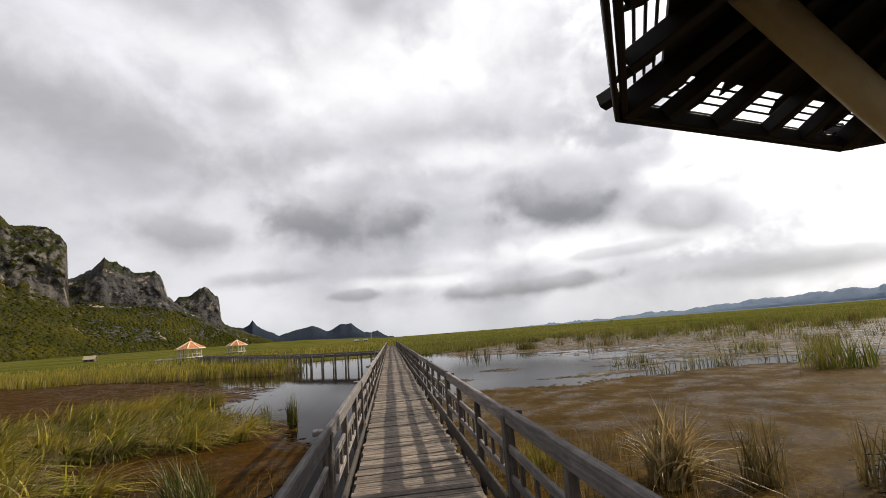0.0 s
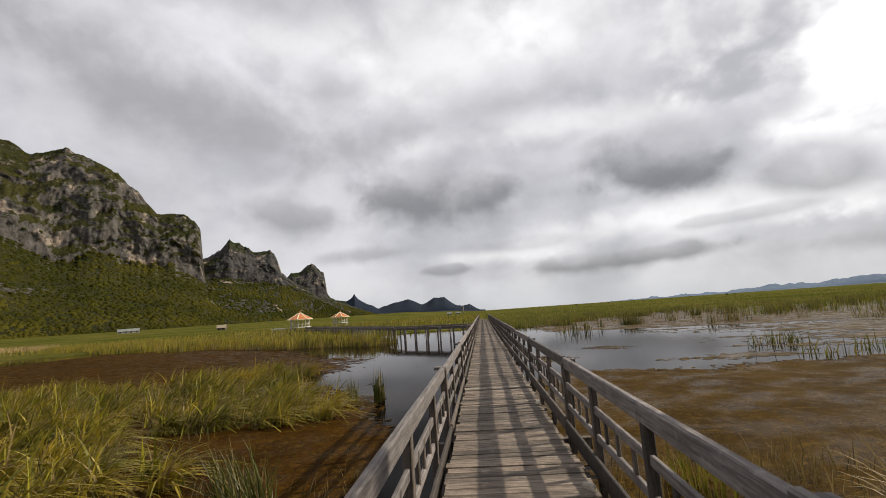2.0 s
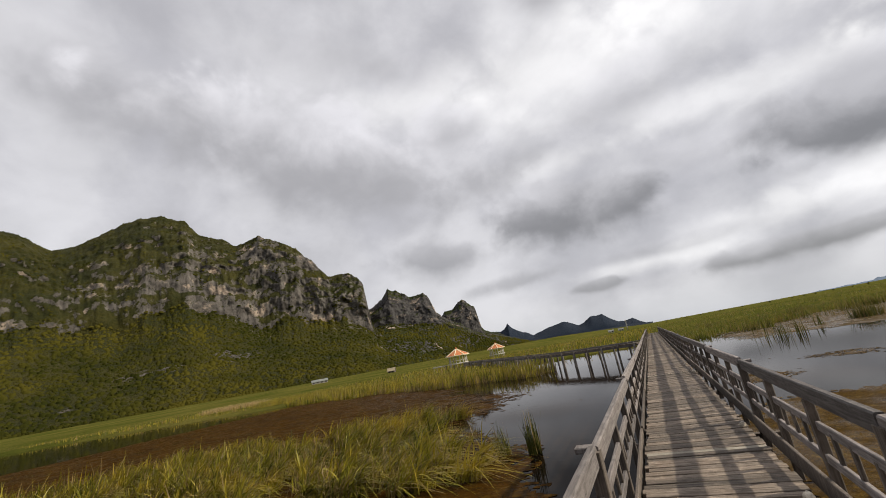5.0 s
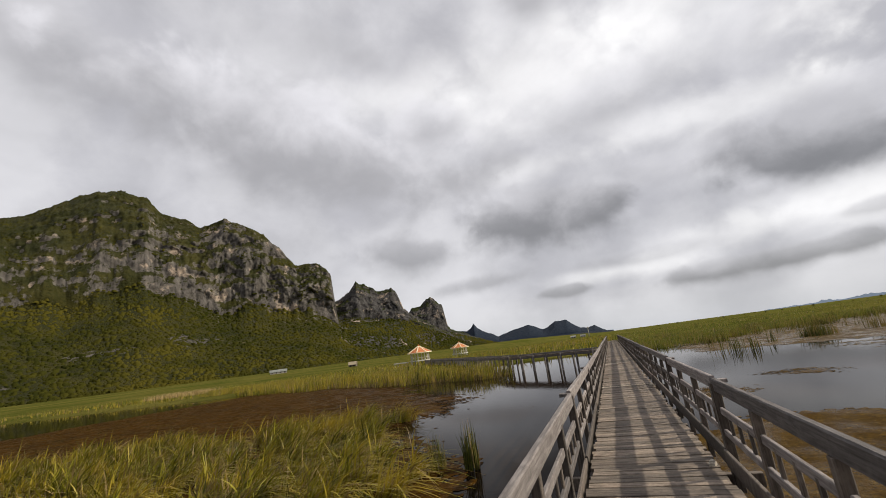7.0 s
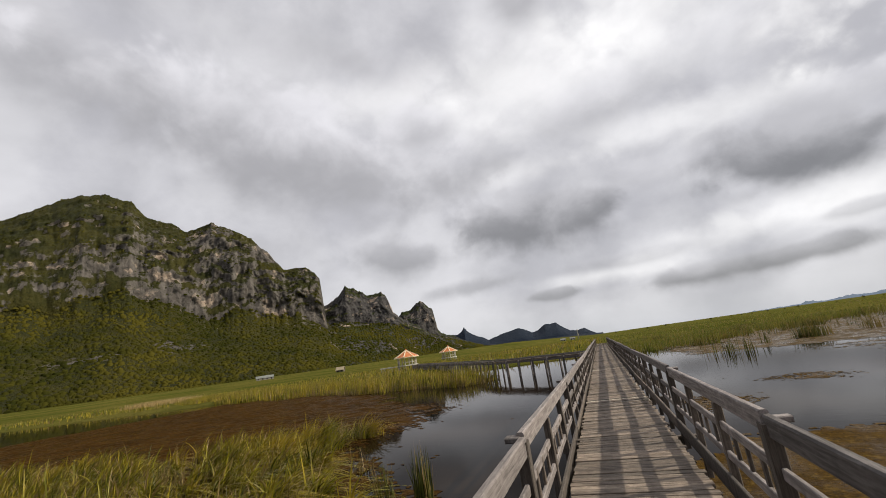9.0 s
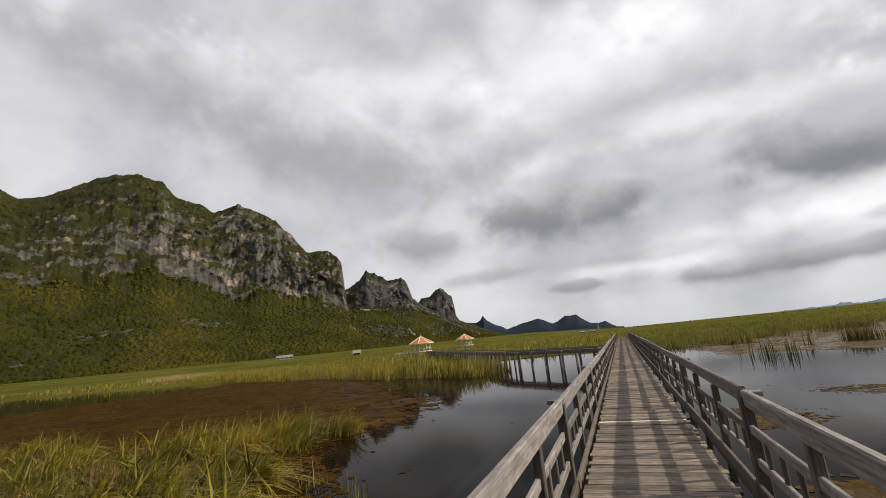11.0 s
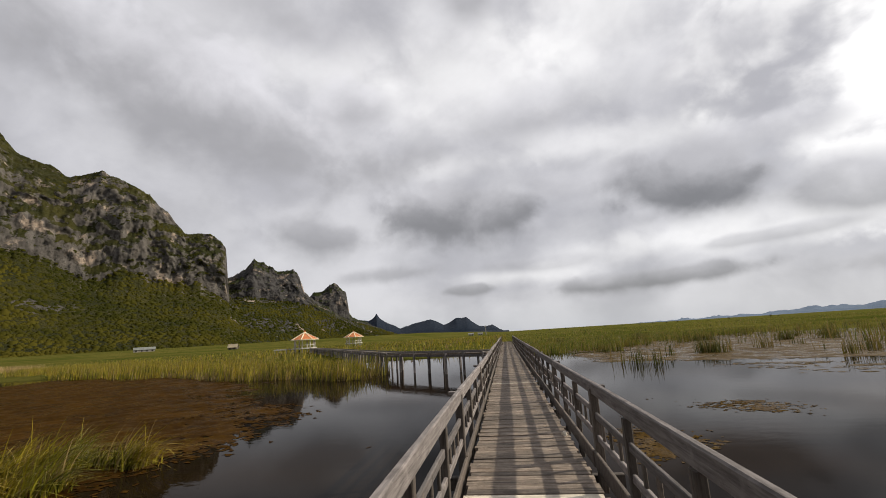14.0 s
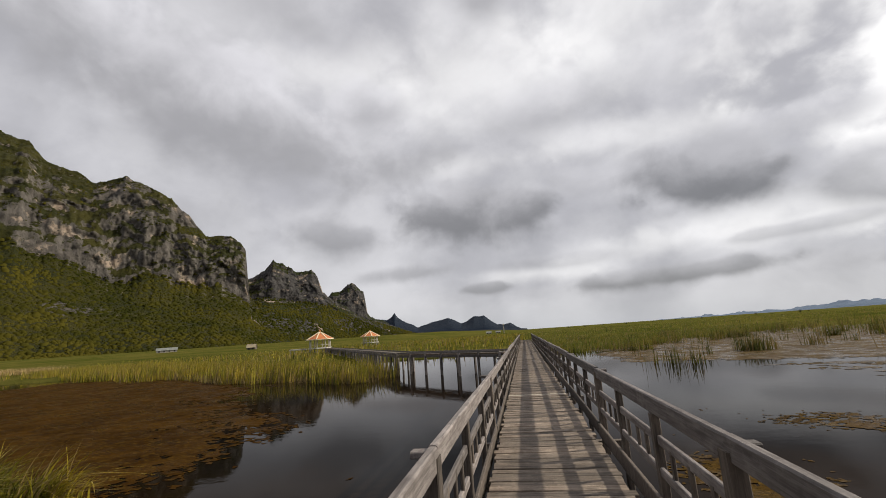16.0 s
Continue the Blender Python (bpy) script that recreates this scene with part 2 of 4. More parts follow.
GRASS = blade_material("marsh_grass", ((0.036, 0.044, 0.004), (0.26, 0.235, 0.018), (0.33, 0.25, 0.025)), 0.25)
REED = blade_material("reed_green", ((0.040, 0.058, 0.008), (0.15, 0.165, 0.017), (0.20, 0.17, 0.025)), 0.18)
DARK_REED = blade_material("dark_reed", ((0.030, 0.038, 0.006), (0.090, 0.095, 0.012), (0.13, 0.10, 0.02)), 0.2)
STRAW = blade_material("bright_straw", ((0.14, 0.10, 0.04), (0.55, 0.42, 0.20), (0.40, 0.28, 0.12)), 0.3, 1.5)
DRY = blade_material("dry_reed", ((0.05, 0.042, 0.014), (0.17, 0.125, 0.05), (0.10, 0.075, 0.03)), 0.4)


def field_material():
    m, k, b = material("marsh_field")
    p = place(k)
    c = k.mix(k.ramp(k.noise(p, 0.02, 6.0, 0.65), 0.35, 0.65), (0.055, 0.064, 0.011), (0.115, 0.102, 0.025))
    c = k.mix(k.ramp(k.noise(k.vmath("MULTIPLY", p, (1.0, 1.0, 1.0)), 0.35, 6.0, 0.7), 0.5, 0.75), c, (0.035, 0.04, 0.01))
    k.put(b, "Base Color", c), k.put(b, "Roughness", 0.95), k.put(b, "Specular IOR Level", 0.0)
    bump(k, b, k.noise(p, 1.5, 6.0, 0.75), 1.0, 0.6)
    return m


FIELD = field_material()


def mountain_material(name, veg_a, veg_b, rock_a, rock_b, cut, haze=(0.25, 0.29, 0.34), far=0.0, grown=0.0):
    """Limestone on steep ground, shrub on gentler ground; far blends distance haze into the colour."""
    m, k, b = material(name)
    g = k.n("ShaderNodeNewGeometry")
    p = g.outputs["Position"]
    nz = k.xyz(g.outputs["Normal"])[2]
    n1 = k.noise(p, 0.016, 7.0, 0.68)
    n2 = k.noise(p, 0.07, 7.0, 0.7)
    n3 = k.noise(p, 0.007, 6.0, 0.6)
    steep = k.math("ADD", nz, k.math("ADD", k.math("MULTIPLY", k.math("SUBTRACT", n1, 0.5), 1.6), k.math("MULTIPLY", k.math("SUBTRACT", n2, 0.5), 1.2)))
    steep = k.math("ADD", steep, k.math("MULTIPLY", k.math("SUBTRACT", n3, 0.5), 1.6))
    # ledges of shrub run along the strata; shrub closes over the cliffs towards the mountain's far end
    strata = k.noise(k.vmath("MULTIPLY", p, (0.0022, 0.0022, 0.022)), 1.0, 5.0, 0.55, 0.6)
    steep = k.math("ADD", steep, k.math("MULTIPLY", k.math("SUBTRACT", strata, 0.5), 1.5))
    steep = k.math("ADD", steep, k.ramp(k.xyz(p)[0], -1020.0, -1520.0, 0.0, grown))
    streak = k.math("ADD", k.math("MULTIPLY", k.noise(k.vmath("MULTIPLY", p, (0.07, 0.07, 0.022)), 1.0, 8.0, 0.66, 0.4), 0.5), k.math("MULTIPLY", k.noise(p, 0.045, 8.0, 0.7), 0.5))
    rock = k.mix(k.ramp(streak, 0.3, 0.7), rock_a, rock_b)
    rock = k.mix(k.ramp(k.noise(p, 0.020, 8.0, 0.68), 0.55, 0.66, 0.0, 0.85), rock, (0.36, 0.285, 0.22))
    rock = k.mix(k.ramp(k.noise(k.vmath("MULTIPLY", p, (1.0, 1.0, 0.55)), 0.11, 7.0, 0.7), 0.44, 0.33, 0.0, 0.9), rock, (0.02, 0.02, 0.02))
    veg = k.mix(k.ramp(k.noise(p, 0.012, 5.0, 0.6), 0.38, 0.64), veg_a, veg_b)
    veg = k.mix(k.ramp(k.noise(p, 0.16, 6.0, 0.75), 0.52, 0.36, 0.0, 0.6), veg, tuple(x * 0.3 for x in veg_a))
    c = k.mix(k.ramp(steep, cut, cut + 0.16), rock, veg)
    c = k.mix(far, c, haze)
    k.put(b, "Base Color", c), k.put(b, "Roughness", 0.95), k.put(b, "Specular IOR Level", 0.1)
    bump(k, b, k.math("ADD", n2, k.noise(p, 0.2, 6.0, 0.7)), 1.0, 5.0)
    return m


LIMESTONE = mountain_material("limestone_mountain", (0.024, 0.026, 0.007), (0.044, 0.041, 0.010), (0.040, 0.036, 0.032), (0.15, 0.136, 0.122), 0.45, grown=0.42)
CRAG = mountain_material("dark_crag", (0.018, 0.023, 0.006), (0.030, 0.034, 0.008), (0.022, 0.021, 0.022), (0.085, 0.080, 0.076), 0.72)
# blue distance haze is painted into the colours of the range and hills
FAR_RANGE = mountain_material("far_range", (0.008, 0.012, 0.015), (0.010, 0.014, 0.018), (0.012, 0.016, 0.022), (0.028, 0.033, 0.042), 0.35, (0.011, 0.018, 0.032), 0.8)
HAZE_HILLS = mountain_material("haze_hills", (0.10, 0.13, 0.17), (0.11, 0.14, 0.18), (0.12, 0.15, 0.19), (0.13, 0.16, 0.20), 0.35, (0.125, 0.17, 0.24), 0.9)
TREES = blade_material("tree_leaves", ((0.025, 0.028, 0.006), (0.044, 0.044, 0.008), (0.074, 0.065, 0.011)), 0.0, 0.007, 0.0)


# ---------------------------------------------------------------- building helpers
WL = -1.6          # water level; the deck lies at 0
R0 = np.random.RandomState(7)


def mesh_of(name, verts, faces, mat, smooth=False):
    me = bpy.data.meshes.new(name)
    me.from_pydata([tuple(map(float, v)) for v in verts], [], faces)
    me.materials.append(mat)
    if smooth:
        me.polygons.foreach_set("use_smooth", [True] * len(me.polygons))
    me.update()
    return me


def thing(name, label, category, group="", kind="", loc=(0, 0, 0)):
    ob = new(name)
    ob.empty_display_size = 0.2
    ob.location = loc
    return tagged(ob, label, category, group, kind)


def part(name, me, parent, m=None, label=""):
    ob = new(name, me)
    ob.parent = parent
    if m is not None:
        ob.matrix_local = m
    if label:
        ob["label"] = label
    return ob


def timber(name, l, w, h, mat, c=0.008):
    """A sawn board along x with eased edges, its middle at the origin."""
    v, f = [], []
    y, z = w / 2, h / 2
    ring = [(-y + c, -z), (y - c, -z), (y, -z + c), (y, z - c), (y - c, z), (-y + c, z), (-y, z - c), (-y, -z + c)]
    for x in (-l / 2, l / 2):
        v += [(x, a, b) for a, b in ring]
    f = [(i, (i + 1) % 8, 8 + (i + 1) % 8, 8 + i) for i in range(8)] + [tuple(range(7, -1, -1)), tuple(range(8, 16))]
    return mesh_of(name, v, f, mat)


def tube(name, r0, r1, h, mat, n=12):
    """An upright tapered round post from z 0 to h."""
    v = [(r * math.cos(a), r * math.sin(a), z) for r, z in ((r0, 0), (r0, h * 0.5), (r1, h)) for a in np.arange(n) * 2 * math.pi / n]
    f = [(j * n + i, j * n + (i + 1) % n, (j + 1) * n + (i + 1) % n, (j + 1) * n + i) for j in range(2) for i in range(n)]
    f += [tuple(range(n - 1, -1, -1)), tuple(range(2 * n, 3 * n))]
    return mesh_of(name, v, f, mat, True)


def along(p, q):
    """A pose that lays the x axis from p to q, from its middle."""
    p, q = Vector(p), Vector(q)
    return Matrix.Translation((p + q) / 2) @ (q - p).to_track_quat("X", "Z").to_matrix().to_4x4()


def jit(s):
    return float(R0.uniform(-s, s))


def blades(name, xy, heights, mat, lean=(0.3, 0.0), width=0.012, spread=0.35, bend=0.5, base=WL, segs=3, droop=0.15):
    """Many curved, tapered blades of grass as one mesh."""
    n = len(xy)
    a = R0.uniform(0, 2 * math.pi, n)
    tilt = np.abs(R0.normal(0, spread, n))
    dx, dy = np.cos(a) * tilt + lean[0] * R0.uniform(0.55, 1.4, n), np.sin(a) * tilt + lean[1] * R0.uniform(0.55, 1.4, n)
    b = R0.uniform(0, 2 * math.pi, n)
    wx, wy = np.cos(b) * width * R0.uniform(0.6, 1.4, n), np.sin(b) * width * R0.uniform(0.6, 1.4, n)
    vs = []
    for s in range(segs + 1):
        t = s / segs
        off = t * (1 - bend) + bend * t * t
        x = xy[:, 0] + dx * heights * off
        y = xy[:, 1] + dy * heights * off
        z = base - 0.05 + heights * (t - droop * t * t * (np.abs(dx) + np.abs(dy)))
        k = 1.0 - t ** 1.6
        if s < segs:
            vs += [np.stack([x - wx * k, y - wy * k, z], 1), np.stack([x + wx * k, y + wy * k, z], 1)]
        else:
            vs += [np.stack([x, y, z], 1)]
    per = 2 * segs + 1
    V = np.stack(vs, 1).reshape(-1, 3)
    quads, tris = [], []
    o = np.arange(n) * per
    loops = []
    for s in range(segs - 1):
        loops.append(np.stack([o + 2 * s, o + 2 * s + 1, o + 2 * s + 3, o + 2 * s + 2], 1))
    q = np.concatenate(loops) if loops else np.zeros((0, 4), int)
    t3 = np.stack([o + 2 * segs - 2, o + 2 * segs - 1, o + 2 * segs], 1)
    return raw_mesh(name, V, q, t3, mat)


def raw_mesh(name, V, quads, tris, mat, smooth=False):
    me = bpy.data.meshes.new(name)
    nl = quads.size + tris.size
    me.vertices.add(len(V)), me.loops.add(nl), me.polygons.add(len(quads) + len(tris))
    me.vertices.foreach_set("co", V.astype(np.float32).ravel())
    me.loops.foreach_set("vertex_index", np.concatenate([quads.ravel(), tris.ravel()]).astype(np.int32))
    st = np.concatenate([np.arange(len(quads)) * 4, quads.size + np.arange(len(tris)) * 3])
    me.polygons.foreach_set("loop_start", st.astype(np.int32))
    me.polygons.foreach_set("use_smooth", np.full(len(st), smooth))
    me.materials.append(mat)
    me.update(calc_edges=True)
    me.validate()
    return me


def stuff(name, me, label, category):
    return tagged(new(name, me), label, category, kind="stuff")


def scatter(n, x0, x1, y0, y1, keep=None):
    """n places in a rectangle, thinned by keep(x, y) in 0 to 1."""
    out = []
    while sum(map(len, out)) < n:
        p = np.stack([R0.uniform(x0, x1, 4 * n), R0.uniform(y0, y1, 4 * n)], 1)
        if keep is not None:
            p = p[R0.uniform(0, 1, len(p)) < keep(p[:, 0], p[:, 1])]
        out.append(p)
        if len(out) > 60:
            break
    return np.concatenate(out)[:n]


def wave(x, y, f, seed=0.0):
    """A cheap smooth pattern from -1 to 1."""
    return (np.sin(x * f + 1.7 * np.sin(y * f * 0.7 + seed)) + np.sin(y * f * 1.13 + 2.1 * np.sin(x * f * 0.53 + seed * 1.7)) + np.sin((x + y) * f * 1.9 + seed * 2.3) * 0.6) / 2.6


def blob(x, y, cx, cy, rx, ry):
    """1 in the middle of an ellipse, falling to 0 at its rim."""
    return np.clip(1.6 * (1 - np.sqrt(((x - cx) / rx) ** 2 + ((y - cy) / ry) ** 2)), 0, 1)


# ---------------------------------------------------------------- ground, water
def shore(x, y):
    """Above 0 on land: the far marsh ahead and to the sides of the open lake."""
    d_right = (np.hypot(x, y - 10) - 100) * 0.5 + 4 * wave(x, y, 0.06, 4.0)
    d_right = np.where(x > 2, d_right, -5)
    d_left = (y - 175) * 0.5 - np.maximum(-x - 40, 0) * 0.30 - 3 * wave(x, y, 0.09, 2.0)
    d_left = np.where(x < 2, d_left, -5)
    d_ahead = y - 78 - np.clip(x - 13, 0, 60) * 1.8 + 2 * wave(x, y, 0.2, 3.0)
    return np.maximum(np.maximum(d_right, d_left), d_ahead)


def ground_mesh():
    rr = np.concatenate([np.linspace(0.5, 30, 12), np.linspace(33, 130, 66), np.geomspace(134, 4600, 50)])
    aa = np.radians(np.arange(0, 360, 1.5))
    r, a = np.meshgrid(rr, aa, indexing="ij")
    x, y = r * np.sin(a), 20 + r * np.cos(a)
    z = np.clip(-2.3 + np.clip(shore(x, y) * 0.12, -0.4, 1.15), -2.6, -1.15)
    z += np.clip((r - 190) * 0.015, 0, 10) * np.clip((-x - 40) / 120, 0, 1)
    V = np.stack([x, y, z], -1).reshape(-1, 3)
    m, n = len(rr), len(aa)
    i, j = np.meshgrid(np.arange(m - 1), np.arange(n), indexing="ij")
    j2 = (j + 1) % n
    q = np.stack([i * n + j, (i + 1) * n + j, (i + 1) * n + j2, i * n + j2], -1).reshape(-1, 4)
    centre = np.array([[k, (k + 1) % n, len(V)] for k in range(n)])
    V = np.concatenate([V, [[0, 20, -2.6]]])
    return raw_mesh("ground", V, q, centre, FIELD, True)


tagged(new("ground", ground_mesh()), "flat green marsh plain reaching the horizon", "ground", kind="structure")


def disc(name, r, z, mat):
    n = 64
    V = np.array([[r * math.cos(2 * math.pi * k / n), 20 + r * math.sin(2 * math.pi * k / n), z] for k in range(n)])
    return mesh_of(name, V, [tuple(range(n))], mat)


tagged(new("water", disc("water", 900, WL, WATER)), "dark still lake water mirroring the cloudy sky", "lake", kind="structure")


# ---------------------------------------------------------------- mountains
MY = 11.0          # the mountains' angles are taken from the middle of the walk
FARTHER = 1.8


def ridge(name, az, top, foot, r_foot, r_base, r_top, mat, label, step=0.12, rough=1.0, seed=0.0, back=460, grow=FARTHER, category="mountain", nv=110, jag=0.009, fray=0.0):
    """A limestone ridge: shrub slope from the foot, a cliff, and a back slope. Heights are given as angles over azimuths."""
    a = np.arange(az[0], az[-1] + step / 2, step)
    te, fe = np.interp(a, az, top), np.interp(a, az, foot)
    rf, rb, rt = (np.interp(a, az, q) * grow for q in (r_foot, r_base, r_top))
    zt, zb = np.tan(np.radians(te)) * rt + 1.6, np.tan(np.radians(fe)) * rb + 1.6
    lift = fray * rb * np.array([noise.fractal(Vector((q * 0.22, seed + 5.0, 1.0)), 0.8, 2.1, 5) for q in a])
    lift = np.minimum(lift, zt - zb)
    vs = np.linspace(0, 1, nv)
    V = np.zeros((len(a), nv, 3))
    for i in range(len(a)):
        s, c = math.sin(radians(a[i])), math.cos(radians(a[i]))
        # crags along the sky line
        crag = noise.fractal(Vector((a[i] * 0.55, seed, 3.1)), 0.6, 2.1, 6) * rough * jag * rt[i]
        for j, v in enumerate(vs):
            if v < 0.42:
                t = v / 0.42
                r, z = rf[i] + (rb[i] - rf[i]) * t, -3.0 + (zb[i] + 3.0) * (0.75 * t + 0.25 * t * t) + lift[i] * t ** 6
                amp = 4.0 + 7.0 * t
            elif v < 0.82:
                t = (v - 0.42) / 0.40
                r, z = rb[i] + (rt[i] - rb[i]) * (t ** 1.5), zb[i] + lift[i] + (zt[i] - zb[i] - lift[i]) * t
                amp = 11.0 + 14.0 * math.sin(math.pi * t)
                z += crag * t ** 3
            else:
                t = (v - 0.82) / 0.18
                r, z = rt[i] + back * t, zt[i] * (1 - t * t) - 3 * t + crag * (1 - t)
                amp = 8.0
            p = Vector((r * s, r * c, z * 1.3)) * 0.0067 + Vector((0, 0, seed))
            d = noise.fractal(p, 0.75, 2.1, 6)
            d2 = noise.ridged_multi_fractal(p * 1.7, 0.8, 2.2, 5, 1.0, 2.0) - 1.0
            d3 = noise.fractal(Vector((r * s * 1.4, r * c * 1.4, z * 0.7)) * 0.021 + Vector((seed, 0, 0)), 0.7, 2.2, 6)
            r += rough * amp * (d * 0.85 + d2 * 0.22 + d3 * (0.75 * min(1.0, max(0.0, (v - 0.40) / 0.06)) if v < 0.83 else 0.5))
            z += rough * amp * 0.35 * d * (0.4 if 0.7 < v < 0.9 else 1.0) * min(1.0, v * 14)
            V[i, j] = (r * s, MY + r * c, z)
    m = len(a)
    i, j = np.meshgrid(np.arange(m - 1), np.arange(nv - 1), indexing="ij")
    q = np.stack([i * nv + j, (i + 1) * nv + j, (i + 1) * nv + j + 1, i * nv + j + 1], -1).reshape(-1, 4)
    me = raw_mesh(name, V.reshape(-1, 3), q, np.zeros((0, 3), int), mat, True)
    ob = tagged(new(name, me), label, category)
    return ob, V


AZ = [-128, -100, -84, -75, -70, -66.8, -64, -61.1, -59.3, -57.2, -54.8, -53.6, -51.0, -49.6, -46.8, -44.4, -42.4, -40.6, -38.6, -37.6, -36.0, -34.9, -34.4, -33.9, -32]
TOP = [9, 14, 17.5, 19.6, 19.3, 17.5, 18.7, 20.4, 21.2, 21.4, 21.0, 19.4, 18.8, 18.0, 19.1, 18.1, 17.0, 15.6, 13.1, 13.2, 13.2, 12.6, 11.8, 6.2, 3.5]
FOOT = [5, 8, 9.6, 10, 10, 9.8, 9.6, 9.4, 9.8, 10.6, 10.9, 10.5, 9.8, 9.2, 8.4, 8.0, 7.6, 7.2, 6.8, 6.6, 6.3, 6.1, 5.9, 5.7, 3.4]
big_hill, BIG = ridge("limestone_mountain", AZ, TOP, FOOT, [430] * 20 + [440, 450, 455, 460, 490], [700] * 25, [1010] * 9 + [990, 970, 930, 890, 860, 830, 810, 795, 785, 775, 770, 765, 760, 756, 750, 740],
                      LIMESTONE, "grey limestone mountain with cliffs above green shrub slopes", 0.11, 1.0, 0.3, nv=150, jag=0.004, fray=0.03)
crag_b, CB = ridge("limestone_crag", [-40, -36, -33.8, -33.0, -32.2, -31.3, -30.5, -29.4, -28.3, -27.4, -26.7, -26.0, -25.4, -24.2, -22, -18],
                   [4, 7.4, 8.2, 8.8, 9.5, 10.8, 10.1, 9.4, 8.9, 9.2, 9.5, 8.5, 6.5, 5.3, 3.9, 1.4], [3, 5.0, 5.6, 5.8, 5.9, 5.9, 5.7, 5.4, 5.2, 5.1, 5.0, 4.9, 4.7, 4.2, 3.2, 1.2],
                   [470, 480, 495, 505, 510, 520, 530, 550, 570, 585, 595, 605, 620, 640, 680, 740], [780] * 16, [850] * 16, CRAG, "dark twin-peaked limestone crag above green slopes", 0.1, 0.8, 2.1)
crag_c, CC = ridge("limestone_crag", [-28, -25.6, -24.4, -23.0, -22.3, -21.8, -21.0, -20.3, -19.9, -19.4, -17.5, -15, -12],
                   [3, 5.0, 6.3, 6.5, 7.3, 7.5, 7.0, 6.2, 3.4, 2.7, 1.9, 0.9, 0.1], [2, 3.5, 3.6, 3.3, 3.0, 2.9, 2.8, 2.7, 2.6, 2.5, 1.8, 0.85, 0.05],
                   [700, 700, 700, 700, 710, 720, 730, 740, 750, 760, 800, 860, 920], [960] * 13, [1010] * 13, CRAG, "steep dark limestone crag beyond the twin peaks", 0.08, 0.6, 4.4)
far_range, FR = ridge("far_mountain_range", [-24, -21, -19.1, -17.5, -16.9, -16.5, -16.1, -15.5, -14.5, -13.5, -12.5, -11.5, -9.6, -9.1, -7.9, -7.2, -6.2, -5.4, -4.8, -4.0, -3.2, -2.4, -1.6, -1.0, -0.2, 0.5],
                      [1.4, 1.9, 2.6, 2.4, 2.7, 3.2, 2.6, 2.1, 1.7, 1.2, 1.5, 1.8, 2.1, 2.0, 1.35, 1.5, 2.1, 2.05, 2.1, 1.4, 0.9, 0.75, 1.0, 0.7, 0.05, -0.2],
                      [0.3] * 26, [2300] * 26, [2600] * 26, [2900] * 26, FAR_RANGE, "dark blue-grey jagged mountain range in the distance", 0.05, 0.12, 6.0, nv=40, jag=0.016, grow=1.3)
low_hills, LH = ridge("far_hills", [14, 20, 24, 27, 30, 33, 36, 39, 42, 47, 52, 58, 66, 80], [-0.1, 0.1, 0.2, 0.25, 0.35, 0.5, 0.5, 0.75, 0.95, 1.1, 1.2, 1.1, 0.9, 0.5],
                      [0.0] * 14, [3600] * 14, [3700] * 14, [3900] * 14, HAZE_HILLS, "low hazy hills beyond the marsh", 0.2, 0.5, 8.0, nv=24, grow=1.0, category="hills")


# ---------------------------------------------------------------- boardwalk
BAY, POSTS, START, END = 4.7, 4.5, -9.6, 89.0
walkway = thing("boardwalk", "long straight weathered grey plank boardwalk on posts", "boardwalk", kind="structure")
RX = 0.87
for sx in (-1, 1):
    out = 0.02 if sx < 0 else 0.0
    fence = thing("railing", "weathered grey timber railing along the boardwalk", "railing", "boardwalk railings")
    top_i = timber("top_rail", BAY, 0.065, 0.155, RAIL, 0.012)
    mid_i = timber("mid_rail", BAY, 0.04, 0.085, RAIL)
    low = timber("lower_rail", BAY, 0.04, 0.08, RAIL)
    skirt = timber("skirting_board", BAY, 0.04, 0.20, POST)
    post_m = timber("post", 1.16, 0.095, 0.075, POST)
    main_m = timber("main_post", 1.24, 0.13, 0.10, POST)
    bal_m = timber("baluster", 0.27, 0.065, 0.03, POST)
    cap_m = timber("outrigger", 0.12, 0.11, 0.045, RAIL)
    k0 = -3 if sx < 0 else -1
    y = POSTS + k0 * BAY
    while y < END - 0.5:
        y1 = min(y + BAY, END)
        for nm, me, x, z in (("top_rail", top_i, RX, 0.825), ("mid_rail", mid_i, RX, 0.52),
                             ("lower_rail", low, RX, 0.25), ("skirting_board", skirt, RX - 0.06, -0.03)):
            sag = jit(0.018)
            part(nm, me, fence, along((sx * (x + out + jit(0.010)), y + 0.003, z - out + sag), (sx * (x + out + jit(0.010)), y1 - 0.003, z - out + jit(0.022))) @ Matrix.Diagonal(((y1 - y - 0.006) / BAY, 1, 1, 1)))
        for k in range(3):
            yp = y + k * BAY / 3
            if yp > END:
                continue
            part("post", post_m if k else main_m, fence, pose(sx * (RX + out) + jit(0.003), yp, 0.17 if k else 0.21, 0, 90, 0) @ pose(0, 0, 0, jit(1.0), 0, 0))
            for q in range(1, 4):
                part("baluster", bal_m, fence, pose(sx * (RX + out), yp + q * BAY / 12 + jit(0.03), 0.385, 0, 90, 0) @ pose(0, 0, 0, jit(2.0), 0, 0))
        part("outrigger", cap_m, fence, pose(sx * (RX + 0.09), y, 0.85, jit(3), 0, jit(3)))
        y += BAY

